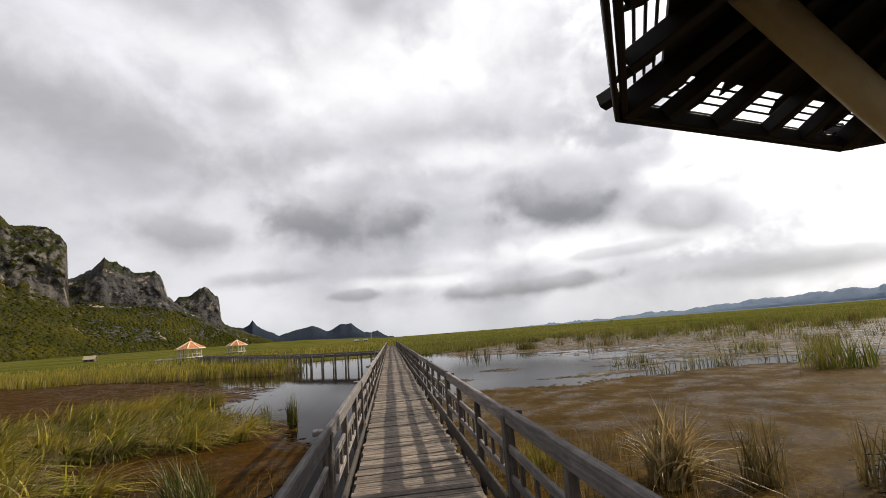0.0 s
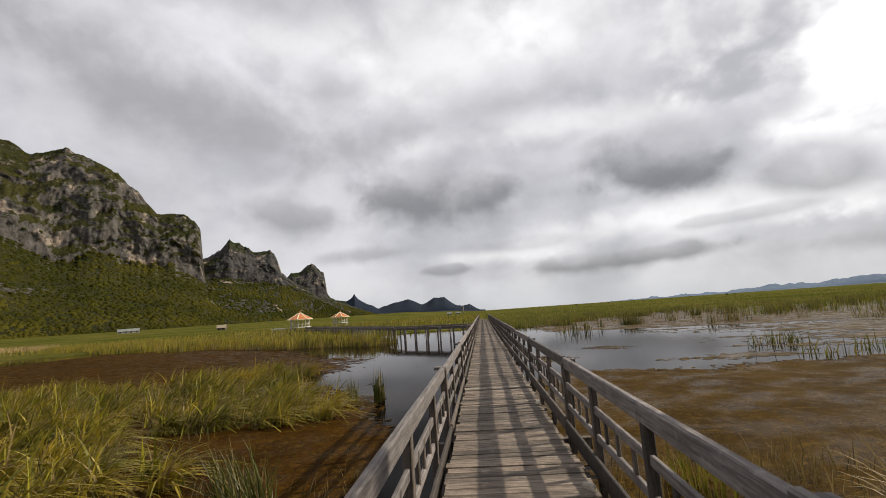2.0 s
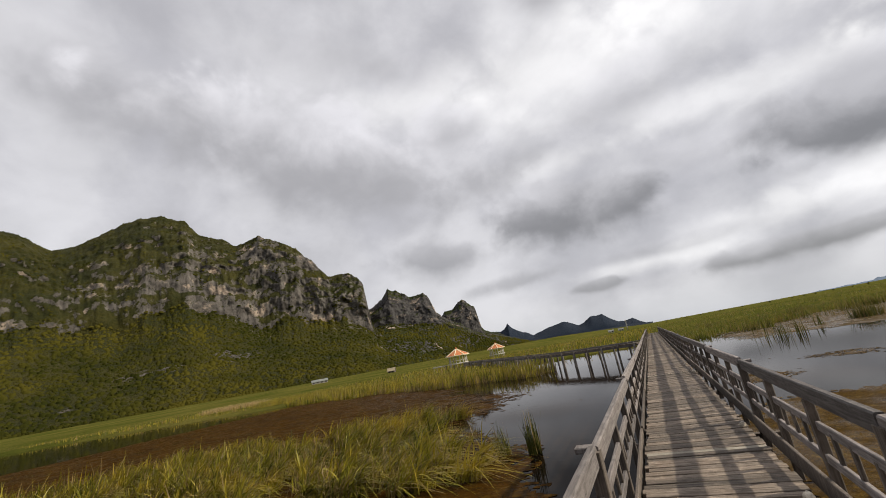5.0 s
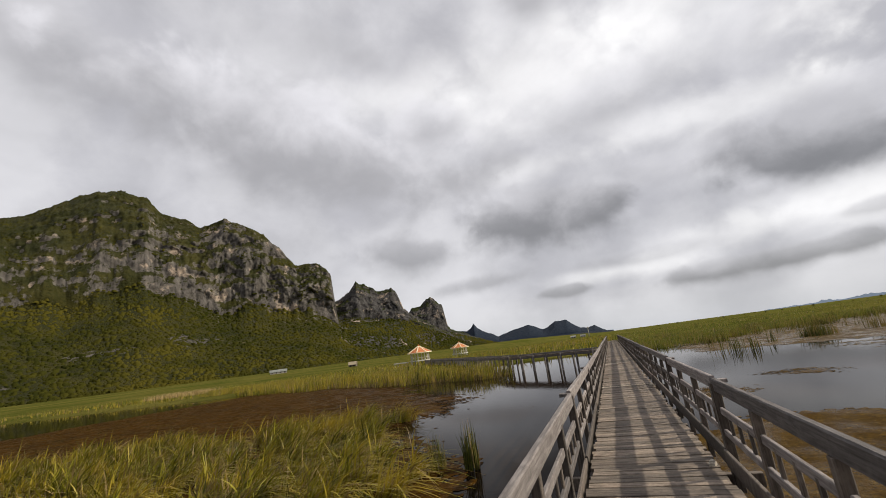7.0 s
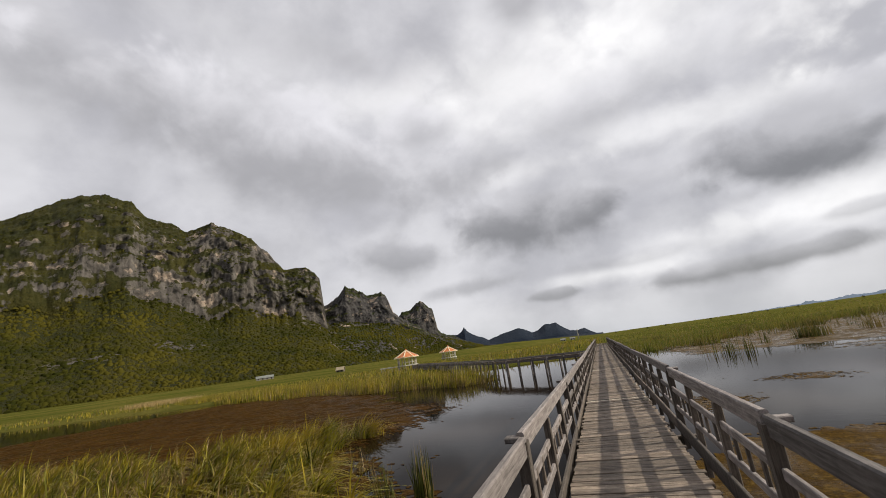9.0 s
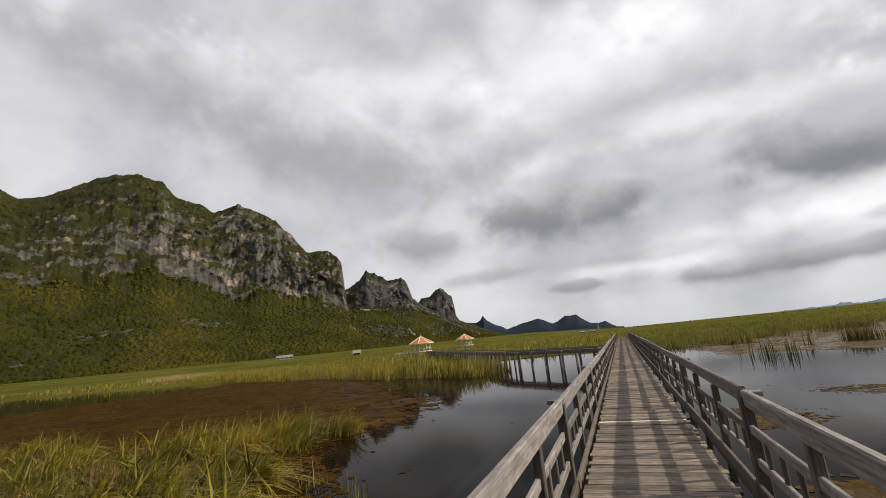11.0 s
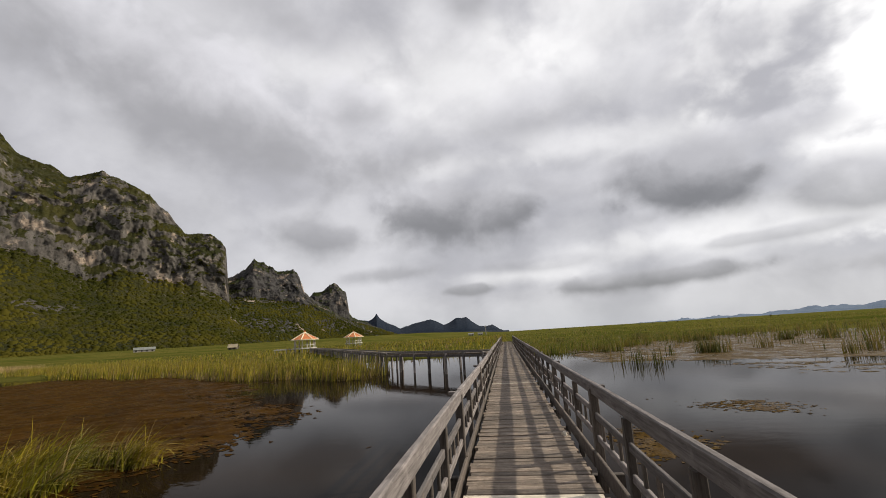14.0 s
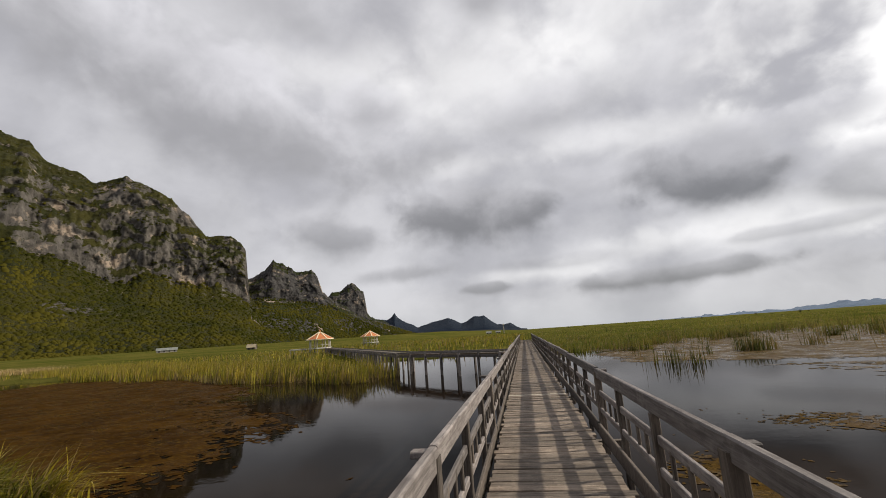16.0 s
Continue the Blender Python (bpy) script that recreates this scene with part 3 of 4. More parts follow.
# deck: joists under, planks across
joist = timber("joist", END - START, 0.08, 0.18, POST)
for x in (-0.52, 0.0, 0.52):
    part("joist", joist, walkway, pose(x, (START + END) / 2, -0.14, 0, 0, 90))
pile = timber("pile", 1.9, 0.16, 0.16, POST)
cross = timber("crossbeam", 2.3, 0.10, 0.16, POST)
k = -3
while POSTS + k * BAY < END:
    yb = POSTS + k * BAY
    part("crossbeam", cross, walkway, pose(0, yb + 0.12, -0.315))
    for x in (-0.6, 0.6):
        part("pile", pile, walkway, pose(x, yb + 0.12, -1.345, 0, 90, 0))
    k += 1

PW = 0.142
plank_shapes = [timber("plank", 1.385 + d, PW - 0.005 - e, 0.042, DECK, 0.005) for d, e in ((0.0, 0.0), (0.03, 0.004), (-0.02, 0.001), (0.05, 0.007), (0.01, 0.014))]
pale_shape = timber("pale_plank", 1.395, PW - 0.014, 0.042, PALE, 0.006)
far_v, far_f = [], []
n = int((END - START) / PW)
PALES = {round((p - START) / PW) for p in (12.2, 21.95, 31.7, 45.0)}
for i in range(n):
    y = START + (i + 0.5) * PW
    m = pose(-0.055 + jit(0.016), y, -0.026 + jit(0.006), jit(1.8), jit(0.4), jit(0.5))
    if -2.0 < y < 40.0:
        part("plank", pale_shape if i in PALES else plank_shapes[R0.randint(5)], walkway, m)
    else:
        me = plank_shapes[R0.randint(5)]
        o = len(far_v)
        far_v += [m @ v.co for v in me.vertices]
        far_f += [tuple(o + q for q in p.vertices) for p in me.polygons]
tagged(part("far_planks", mesh_of("far_planks", far_v, far_f, DECK), walkway), kind="stuff")


# ---------------------------------------------------------------- floating weed
def many(x, y, seed):
    """Ragged pattern at several sizes."""
    return 0.5 * wave(x, y, 0.35, seed) + 0.3 * wave(x, y, 0.9, seed + 2) + 0.25 * wave(x, y, 2.3, seed + 5) + 0.15 * wave(x, y, 5.1, seed + 7)


def weed_mat(name, x0, x1, y0, y1, cell, keep, mat, label, lift=0.008):
    """A ragged sheet of floating weed: the cells of a fine grid where keep(x, y) is above 0."""
    nx, ny = int((x1 - x0) / cell), int((y1 - y0) / cell)
    gx, gy = np.meshgrid(x0 + np.arange(nx + 1) * cell, y0 + np.arange(ny + 1) * cell, indexing="ij")
    gx, gy = gx + R0.uniform(-0.4, 0.4, gx.shape) * cell, gy + R0.uniform(-0.4, 0.4, gy.shape) * cell
    z = WL + lift * 0.5 + 0.004 * (wave(gx, gy, 3.1, 1.0) + 1) + R0.uniform(0, 0.004, gx.shape)
    i, j = np.meshgrid(np.arange(nx), np.arange(ny), indexing="ij")
    cx, cy = x0 + (i + 0.5) * cell, y0 + (j + 0.5) * cell
    rim = np.minimum(np.minimum(cx - x0, x1 - cx), np.minimum(cy - y0, y1 - cy))
    ok = keep(cx, cy) - np.clip(1.3 - rim * 0.6, 0, 1.3) + 0.5 * many(cx, cy, 20.0) * (rim < 3) + 0.16 * wave(cx, cy, 9.0, 3.0) + R0.normal(0, 0.10, cx.shape) > 0
    i, j = i[ok], j[ok]
    q = np.stack([i * (ny + 1) + j, (i + 1) * (ny + 1) + j, (i + 1) * (ny + 1) + j + 1, i * (ny + 1) + j + 1], -1)
    used, inv = np.unique(q, return_inverse=True)
    V = np.stack([gx.ravel()[used], gy.ravel()[used], z.ravel()[used]], 1)
    return stuff(name, raw_mesh(name, V, inv.reshape(-1, 4), np.zeros((0, 3), int), mat, True), label, "weed")


weed_mat("floating_weed", -70, -2.4, -14, 86, 0.16,
         lambda x, y: np.minimum((-x - 8.5 + np.clip(26 - y, 0, 4.5) - np.clip((y - 31) * 0.6, 0, 40)) * 0.16, 1.0) - 0.1 + 0.8 * many(x, y, 1.0) + np.clip((20 - y) * 0.3, 0, 1.3) - 1.0 * blob(x, y, -8.5, 12.5, 4.0, 3.0) - np.clip((y - 54 - np.clip(-x - 20, 0, 60) * 0.62) * 0.1, 0, 3), WEED,
         "brown floating weed on the lake water", 0.006)
weed_mat("floating_weed", 0.6, 42, -12, 27, 0.18,
         lambda x, y: np.minimum((24.2 - y + 1.2 * wave(x, y, 0.5, 2.0)) * 0.5, 1.0) + 0.35 * many(x, y, 3.0) - 2.2 * blob(x, y, 12, 6, 5.5, 4.5), WEED_NEAR,
         "brown weed mat covering shallow water beside the boardwalk", 0.006)
weed_mat("floating_weed", 6, 120, 24, 116, 0.34,
         lambda x, y: 0.9 * many(x * 0.6, y * 1.5, 6.0) - 0.25 + np.clip((x - 16 - (y - 26) * 0.12) * 0.05, -1.2, 0.55) + np.clip((y - 49) * 0.12, 0, 1.1) - 1.4 * np.clip(1 - np.abs((x - 8) / 8), 0, 1) * np.clip((y - 27) / 6, 0, 1) * np.clip((62 - y) / 8, 0, 1), WEED_PALE,
         "pale brown weed flats between strips of open water", 0.006)
weed_mat("floating_weed", 1.2, 13, 26, 40, 0.07,
         lambda x, y: 1.5 * blob(x, y, 3.6, 30.5, 2.2, 3.0) + 1.3 * blob(x, y, 8.1, 35.4, 3.2, 2.2) - 1.15 + 1.0 * many(x * 1.6, y * 1.6, 8.0) + 0.6 * wave(x, y, 13.0, 1.0) - 0.15 * wave(x, y, 31.0, 2.0), WEED_NEAR,
         "loose patch of brown weed on dark water", 0.004)

# ---------------------------------------------------------------- grass and reeds
def grass(name, n, box, keep, h, mat, label, **kw):
    p = scatter(n, *box, keep=keep)
    hh = R0.uniform(h[0], h[1], len(p))
    return stuff(name, blades(name, p, hh, mat, **kw), label, "grass")


def left_grass(x, y):
    k = np.maximum.reduce([blob(x, y, -12, 11.5, 5.0, 4.8), blob(x, y, -9.3, 18.6, 4.6, 2.7), blob(x, y, -18, 20, 8.5, 4.6), blob(x, y, -27, 17, 7, 7), blob(x, y, -24, 23.5, 7, 4), blob(x, y, -15.5, 26.4, 3.4, 2.0), blob(x, y, -11.5, 22.6, 4.0, 2.0)])
    return np.clip(k * 1.4 + 0.65 * many(x * 1.8, y * 1.8, 11.0) - 0.1, 0, 1) * (k > 0.03)


def clumped(x, y, f=1.3, s=0.0):
    return np.clip(0.55 + 0.9 * wave(x, y, f * 2.2, s) + 0.4 * wave(x, y, f * 6, s + 3), 0.02, 1)


def tussocks(name, n, per, r, box, keep, h, mat, label, **kw):
    """Grass in tussocks, its blades arching outward from each."""
    c = scatter(n, *box, keep=keep)
    size = R0.uniform(0.55, 1.0, len(c))
    p = np.repeat(c, per, 0) + R0.normal(0, r, (len(c) * per, 2))
    hh = R0.uniform(h[0], h[1], len(p)) * np.repeat(size, per)
    return stuff(name, blades(name, p, hh, mat, **kw), label, "grass")


tussocks("marsh_grass", 560, 84, 0.15, (-34, -4, 6, 30), left_grass, (0.6, 2.2), GRASS, "tall yellow-green marsh grass bent by the wind", lean=(0.8, -0.06), width=0.03, spread=0.5, bend=1.0, droop=0.62, segs=6)
tussocks("marsh_grass", 230, 30, 0.2, (-34, -4, 6, 30), left_grass, (0.6, 1.5), DRY, "dry straw among the marsh grass", lean=(0.3, -0.1), width=0.013, spread=0.6, bend=0.75, droop=0.5, segs=5)
tussocks("marsh_grass", 34, 50, 0.2, (-17, -10, 25.5, 31.5), lambda x, y: blob(x, y, -13.6, 28.4, 3.2, 2.4), (1.0, 2.2), GRASS, "low clump of marsh grass in brown water", lean=(0.8, 0.0), width=0.02, spread=0.42, bend=1.0, droop=0.48, segs=6)
grass("grass_fringe", 700, (-8.5, -2.6, 5.5, 12), lambda x, y: clumped(x, y, 0.8, 4.0) ** 2, (0.3, 0.9), DRY, "sparse bent stalks standing in dark water", lean=(0.25, 0.0), width=0.009, spread=0.5, bend=0.8, droop=0.3, segs=4)


def tuft(x, y, n, r, h, mat, label, lean=(0.1, 0.0), spread=0.22, width=0.016, droop=0.3):
    a, q = R0.uniform(0, 6.283, n), r * np.sqrt(R0.uniform(0, 1, n))
    p = np.stack([q * np.cos(a), q * np.sin(a)], 1)
    me = blades("reed_tuft", p, R0.uniform(h * 0.45, h, n), mat, lean=lean, width=width, spread=spread, bend=0.75, base=0.0, segs=6, droop=droop)
    ob = tagged(new("reed_tuft", me), label, "reeds", "reed tufts by the boardwalk")
    ob.location = (x, y, WL)
    return ob


tuft(-4.5, 19.9, 90, 0.22, 1.5, DARK_REED, "slim green reed tuft standing in brown water", (0.0, 0.0), 0.12)
tuft(-5.6, 20.1, 70, 0.25, 1.3, DARK_REED, "short green reed tuft standing in brown water", (-0.1, 0.0), 0.15)
tuft(-4.3, 9.9, 200, 0.42, 1.7, DARK_REED, "dark green reed tuft beside the railing", (-0.25, 0.0), 0.3)
tuft(5.1, 8.7, 230, 0.36, 2.1, STRAW, "tall straw-coloured reed tuft with drooping leaves", (0.34, 0.0), 0.5, 0.032, 0.62)
tuft(5.3, 9.0, 40, 0.40, 2.2, DRY, "dark dry stalks among the straw-coloured tuft", (0.25, 0.0), 0.25, 0.02, 0.35)
tuft(6.8, 8.3, 90, 0.40, 1.6, DRY, "thin dark green and brown reed tuft", (0.0, 0.0), 0.3)
tuft(8.6, 7.4, 90, 0.5, 1.5, DRY, "thin dry reeds in dark water", (0.1, 0.0), 0.4)
tuft(3.2, 10.8, 110, 0.55, 0.9, REED, "low green reed tuft beside the railing", (-0.05, 0.0), 0.2)
grass("grass_fringe", 900, (1.8, 6.5, 5.5, 12.5), lambda x, y: clumped(x, y, 0.9, 2.0), (0.25, 0.75), DRY, "low brown stalks along the boardwalk", lean=(0.0, 0.0), width=0.010, spread=0.3, bend=0.6, segs=3)


def right_stems(x, y):
    k = np.clip(wave(x, y, 0.75, 5.0) * 1.5 + wave(x, y, 2.2, 1.0) - 0.95, 0, 1)
    return k * np.clip((x + y * 0.35 - 24) / 6, 0, 1) * (y > 17) * np.where(y > 33, np.clip((x - 0.35 * y - 14) / 6, 0, 1), 1)


grass("reed_stems", 3000, (7, 80, 17, 66), right_stems, (0.4, 1.3), DARK_REED, "scattered dark reed stems standing in shallow water", lean=(-0.08, 0.0), width=0.020, spread=0.42, bend=0.6, segs=3)
for gx, gy, gh, gn in ((22.8, 20.5, 2.2, 420), (28.0, 31.5, 1.3, 120), (30.0, 27.5, 1.4, 140), (25.5, 24.5, 1.3, 110), (18.6, 33, 0.9, 90), (34, 24, 2.0, 380), (20.5, 28, 1.0, 70), (38, 36, 1.4, 200), (16.5, 25.5, 0.9, 60), (31, 34.5, 1.2, 130)):
    grass("reed_stand", gn // 2, (gx - 2.2, gx + 2.2, gy - 1.5, gy + 1.5), lambda x, y, a=gx, b=gy: blob(x, y, a, b, 2.2, 1.5), (gh * 0.5, gh), REED, "loose green reed stand in shallow water", lean=(0.0, 0.0), width=0.024, spread=0.3, bend=0.6, segs=3)


def reed_line(x, y):
    front = np.where(x < 14, 74 - 0.15 * (x - 3), 80 + np.clip((x - 14) * 0.9, 0, 34)) - 4 * wave(x, y * 0.2, 0.4, 2.0)
    return np.clip((y - front) * 0.25, 0, 1) * np.clip(0.4 + 1.0 * wave(x, y, 0.6, 6.0), 0.02, 1) * np.clip(1.3 - (y - 70) / 70, 0.2, 1)


grass("reed_bed", 26000, (2.6, 95, 66, 140), reed_line, (0.5, 1.25), REED, "green reed bed along the far side of the lake", lean=(0.05, 0.0), width=0.035, spread=0.14, bend=0.5, segs=2)
grass("reed_bed", 7000, (36, 120, 36, 95), lambda x, y: np.clip(wave(x, y * 2.2, 0.16, 9.0) * 1.5 + wave(x, y, 0.9, 1.0) * 0.7 - 0.75 + (np.hypot(x, y) - 62) * 0.02, 0, 1), (0.8, 1.8), REED, "broken reed bed on the weed flats", lean=(0.0, 0.0), width=0.04, spread=0.16, bend=0.5, segs=2)
grass("reed_bed", 7000, (8, 90, 54, 112), lambda x, y: np.clip(wave(x, y * 1.6, 0.33, 3.0) * 1.5 + wave(x, y, 1.3, 0.0) * 1.1 - 1.1, 0, 1), (0.7, 1.7), DARK_REED, "thin reed groups standing before the reed bed", lean=(0.0, 0.0), width=0.03, spread=0.16, bend=0.5, segs=2)


def belt(x, y):
    """The reed island on the other side: a band from the pier back along the lake."""
    ax, ay, bx, by = -14.0, 56.5, -100.0, 108.0
    t = np.clip(((x - ax) * (bx - ax) + (y - ay) * (by - ay)) / ((bx - ax) ** 2 + (by - ay) ** 2), 0, 1)
    d = np.hypot(x - ax - t * (bx - ax), y - ay - t * (by - ay))
    return np.clip((4.0 + 9 * t + 2.2 * wave(x, y, 0.3, 4.0) - d) * 0.6, 0, 1)


grass("reed_island", 34000, (-120, -9, 52, 140), lambda x, y: belt(x, y) * clumped(x, y, 0.35, 3.0), (0.8, 2.1), GRASS, "yellow-green reed island in the lake", lean=(0.12, 0.0), width=0.035, spread=0.2, bend=0.6, segs=2)
grass("reed_island", 5000, (-48, -9, 50, 76), lambda x, y: np.clip(belt(x, y) * 2, 0, 1) * clumped(x, y, 0.5, 7.0), (0.4, 1.1), DRY, "dry reeds along the island's edge", lean=(0.1, -0.05), width=0.03, spread=0.35, bend=0.6, segs=2)
grass("reed_island", 2600, (-165, -125, 112, 136), lambda x, y: blob(x, y, -144, 124, 18, 9), (1.2, 2.6), STRAW, "straw-coloured reed patch standing in the far water", lean=(0.05, 0.0), width=0.07, spread=0.2, bend=0.6, segs=2)
grass("shore_grass", 22000, (-330, 0, 88, 330), lambda x, y: np.clip(shore(x, y) * 0.3, 0, 1) * clumped(x, y, 0.12, 1.0), (0.8, 1.9), GRASS, "long pale green grass on the far shore", lean=(0.1, 0.0), width=0.11, spread=0.2, bend=0.5, segs=2, base=-1.5)
grass("shore_grass", 20000, (0, 420, 80, 420), lambda x, y: np.clip(shore(x, y) * 0.1, 0, 1) * np.clip(0.3 + 1.3 * wave(x, y * 3, 0.045, 5.0) + 0.3 * wave(x, y, 0.4, 1.0), 0.02, 1), (0.4, 1.15), REED, "green reeds of the wide marsh", lean=(0.0, 0.0), width=0.12, spread=0.2, bend=0.5, segs=2, base=-1.4)


# ---------------------------------------------------------------- shrub on the slopes
def clumps(name, pts, sizes, mat, flat=0.5):
    """Uneven leafy mounds, many in one mesh."""
    n = len(pts)
    ang = np.arange(6) * math.pi / 3
    shape = [(0, 0, 1.0)] + [(0.62 * math.cos(a), 0.62 * math.sin(a), 0.72) for a in ang] + [(1.0 * math.cos(a + 0.5), 1.0 * math.sin(a + 0.5), 0.0) for a in ang]
    shape = np.array(shape)
    k = len(shape)
    V = shape[None] * (1 + R0.normal(0, 0.33, (n, k, 1))) * (sizes * 0.5)[:, None, None] * np.array([1, 1, flat])
    V = V + pts[:, None, :]
    V[:, 7:, 2] -= (sizes * 0.25)[:, None]
    T = []
    for a in range(6):
        b = (a + 1) % 6
        T += [(0, 1 + a, 1 + b), (1 + a, 7 + a, 1 + b), (1 + b, 7 + a, 7 + b)]
    T = (np.arange(n) * k)[:, None, None] + np.array(T)[None]
    return raw_mesh(name, V.reshape(-1, 3), np.zeros((0, 4), int), T.reshape(-1, 3), mat, True)


def slope_points(V, n, v0, v1, steep=0.0):
    """n places on a ridge, kept where its ground is gentle enough for shrub."""
    nv = V.shape[1]
    i, j = R0.randint(0, V.shape[0] - 2, n), R0.randint(int(v0 * nv), int(v1 * nv), n)
    nn = np.cross(V[i + 2, j] - V[i, j], V[i, j + 2] - V[i, j])
    up = np.abs(nn[:, 2]) / np.maximum(np.linalg.norm(nn, axis=1), 1e-6)
    ok = R0.uniform(0, 1, n) < np.clip((up + 0.35 * wave(V[i, j, 0], V[i, j, 2] * 2 + V[i, j, 1], 0.02, 3.0) - steep) / 0.12, 0, 1)
    i, j = i[ok], j[ok]
    n = len(i)
    t = R0.uniform(0, 1, (n, 2))
    return V[i, j] * (1 - t[:, :1]) * (1 - t[:, 1:]) + V[i + 1, j] * t[:, :1] * (1 - t[:, 1:]) + V[i, j + 1] * (1 - t[:, :1]) * t[:, 1:] + V[i + 1, j + 1] * t[:, :1] * t[:, 1:]


for V, n, size, v1, st in ((BIG, 26000, (2.5, 12.0), 0.43, -1), (BIG, 16000, (2.5, 9.0), 0.83, 0.65), (CB, 6500, (3.0, 11.0), 0.43, -1), (CB, 800, (2.5, 6.0), 0.82, 0.66), (CC, 4500, (3.0, 10.0), 0.41, -1)):
    p = slope_points(V, n, 0.0 if st < 0 else 0.42, v1, st)
    stuff("slope_shrub", clumps("slope_shrub", p, size[0] + (size[1] - size[0]) * R0.uniform(0, 1, len(p)) ** 2.2, TREES), "green shrub and trees on the mountain slope", "shrub")
p = slope_points(BIG, 1800, 0.0, 0.035, -1)
p[:, 2] += 2.0
stuff("foot_trees", clumps("foot_trees", p, R0.uniform(3, 8, len(p)), TREES), "dark trees along the foot of the mountain", "trees")


# ---------------------------------------------------------------- pavilions
def sector(r0, z0, r1, z1, a0, a1, thick, name, mat):
    """A roof panel between two hips, from radius r0 out to r1."""
    v = []
    for dz in (0, -thick):
        for r, z in ((r0, z0), (r1, z1)):
            for a in (a0, a1):
                v.append((r * math.cos(a), r * math.sin(a), z + dz))
    f = [(0, 1, 3, 2), (4, 6, 7, 5), (0, 2, 6, 4), (1, 5, 7, 3), (2, 3, 7, 6), (0, 4, 5, 1)]
    return mesh_of(name, v, f, mat)


def corner(r, k, turn, z):
    a = turn + k * math.pi / 4
    return (r * math.cos(a), r * math.sin(a), z)


def pointed_tile(w, l, th, mat):
    """A flat roof tile, its lower end cut to a point: y runs down the slope."""
    ring = [(-w / 2, 0), (w / 2, 0), (w / 2, l * 0.62), (0, l), (-w / 2, l * 0.62)]
    v = [(x, y, z) for z in (0, -th) for x, y in ring]
    f = [(0, 1, 2, 3, 4), (9, 8, 7, 6, 5)] + [(i, 5 + i, 5 + (i + 1) % 5, (i + 1) % 5) for i in range(5)]
    return mesh_of("tile", v, f, mat)


def near_pavilion():
    """The eight-sided roof that the walk starts beside: its outer courses have lost their tiles."""
    turn, R, ze, za = radians(126.6), 3.55, 2.07, 3.45
    pav = thing("pavilion", "eight-sided timber pavilion with a dark broken roof and cream columns", "pavilion", loc=(9.58, -0.31, 0))
    pav.scale = (2.56, 2.56, 2.56)
    inner = 3.20

    def at(r):
        return za + (ze + 0.16 - za) * r / R
    tile_m = pointed_tile(0.15, 0.34, 0.014, SHADEWOOD)
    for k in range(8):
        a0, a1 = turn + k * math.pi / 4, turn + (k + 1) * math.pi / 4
        part("roof_panel", sector(0.05, at(0.05), inner, at(inner), a0, a1, 0.05, "roof_panel", SHADEWOOD), pav)
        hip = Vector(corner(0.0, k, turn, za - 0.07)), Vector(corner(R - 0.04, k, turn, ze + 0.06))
        part("hip_rafter", timber("hip_rafter", (hip[1] - hip[0]).length, 0.13, 0.17, SHADEWOOD), pav, along(*hip))
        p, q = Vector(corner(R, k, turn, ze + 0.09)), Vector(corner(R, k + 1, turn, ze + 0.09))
        part("eave_board", timber("eave_board", (q - p).length, 0.035, 0.18, SHADEWOOD), pav, along(p, q))
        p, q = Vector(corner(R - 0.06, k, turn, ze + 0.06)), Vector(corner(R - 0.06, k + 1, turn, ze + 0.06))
        part("inner_eave_board", timber("inner_eave_board", (q - p).length, 0.04, 0.12, SHADEWOOD), pav, along(p, q))
        part("hip_end", timber("hip_end", 0.16, 0.11, 0.10, SHADEWOOD), pav, along(corner(R - 0.06, k, turn, ze + 0.22), corner(R + 0.10, k, turn, ze + 0.19)))
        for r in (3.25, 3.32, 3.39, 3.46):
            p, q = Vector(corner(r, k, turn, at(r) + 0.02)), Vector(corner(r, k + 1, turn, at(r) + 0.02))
            part("batten", timber("batten", (q - p).length, 0.02, 0.02, SHADEWOOD), pav, along(p, q))
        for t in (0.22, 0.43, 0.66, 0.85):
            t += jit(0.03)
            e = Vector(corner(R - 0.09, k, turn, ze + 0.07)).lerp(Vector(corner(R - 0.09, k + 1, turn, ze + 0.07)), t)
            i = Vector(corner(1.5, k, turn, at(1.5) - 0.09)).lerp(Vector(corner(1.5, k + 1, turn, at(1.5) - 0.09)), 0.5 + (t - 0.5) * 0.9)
            part("rafter", timber("rafter", (e - i).length, 0.085, 0.12, SHADEWOOD), pav, along(i, e))
        # the tiles that still hang on the battens, some with their points showing
        mid = a0 + math.pi / 8
        ux, uy = -math.sin(mid), math.cos(mid)
        half = inner * math.sin(math.pi / 8)
        for t, course in ((-0.92, 2), (-0.80, 1), (-0.35, 1), (-0.22, 1), (-0.10, 1), (0.36, 0), (0.50, 2), (0.76, 1), (0.90, 2)):
            if (k * 5 + int((t + 1) * 10)) % 7 == 2:
                continue
            d = (inner - 0.16 + 0.10 * course) * math.cos(math.pi / 8)
            z = at(d / math.cos(math.pi / 8)) + 0.05
            m = Matrix.Translation((d * math.cos(mid) + ux * t * half, d * math.sin(mid) + uy * t * half, z)) @ pose(0, 0, 0, 0, 0, math.degrees(mid) - 90 + jit(2)) @ pose(0, 0, 0, -24)
            part("tile", tile_m, pav, m)
        part("floor_panel", sector(0.02, 0.0, 2.25, 0.0, a0, a1, 0.12, "floor_panel", DECK), pav)
        part("pile", tube("pile", 0.1, 0.1, 0.8, CONCRETE, 10), pav, pose(*corner(1.9, k, turn, -0.9)))
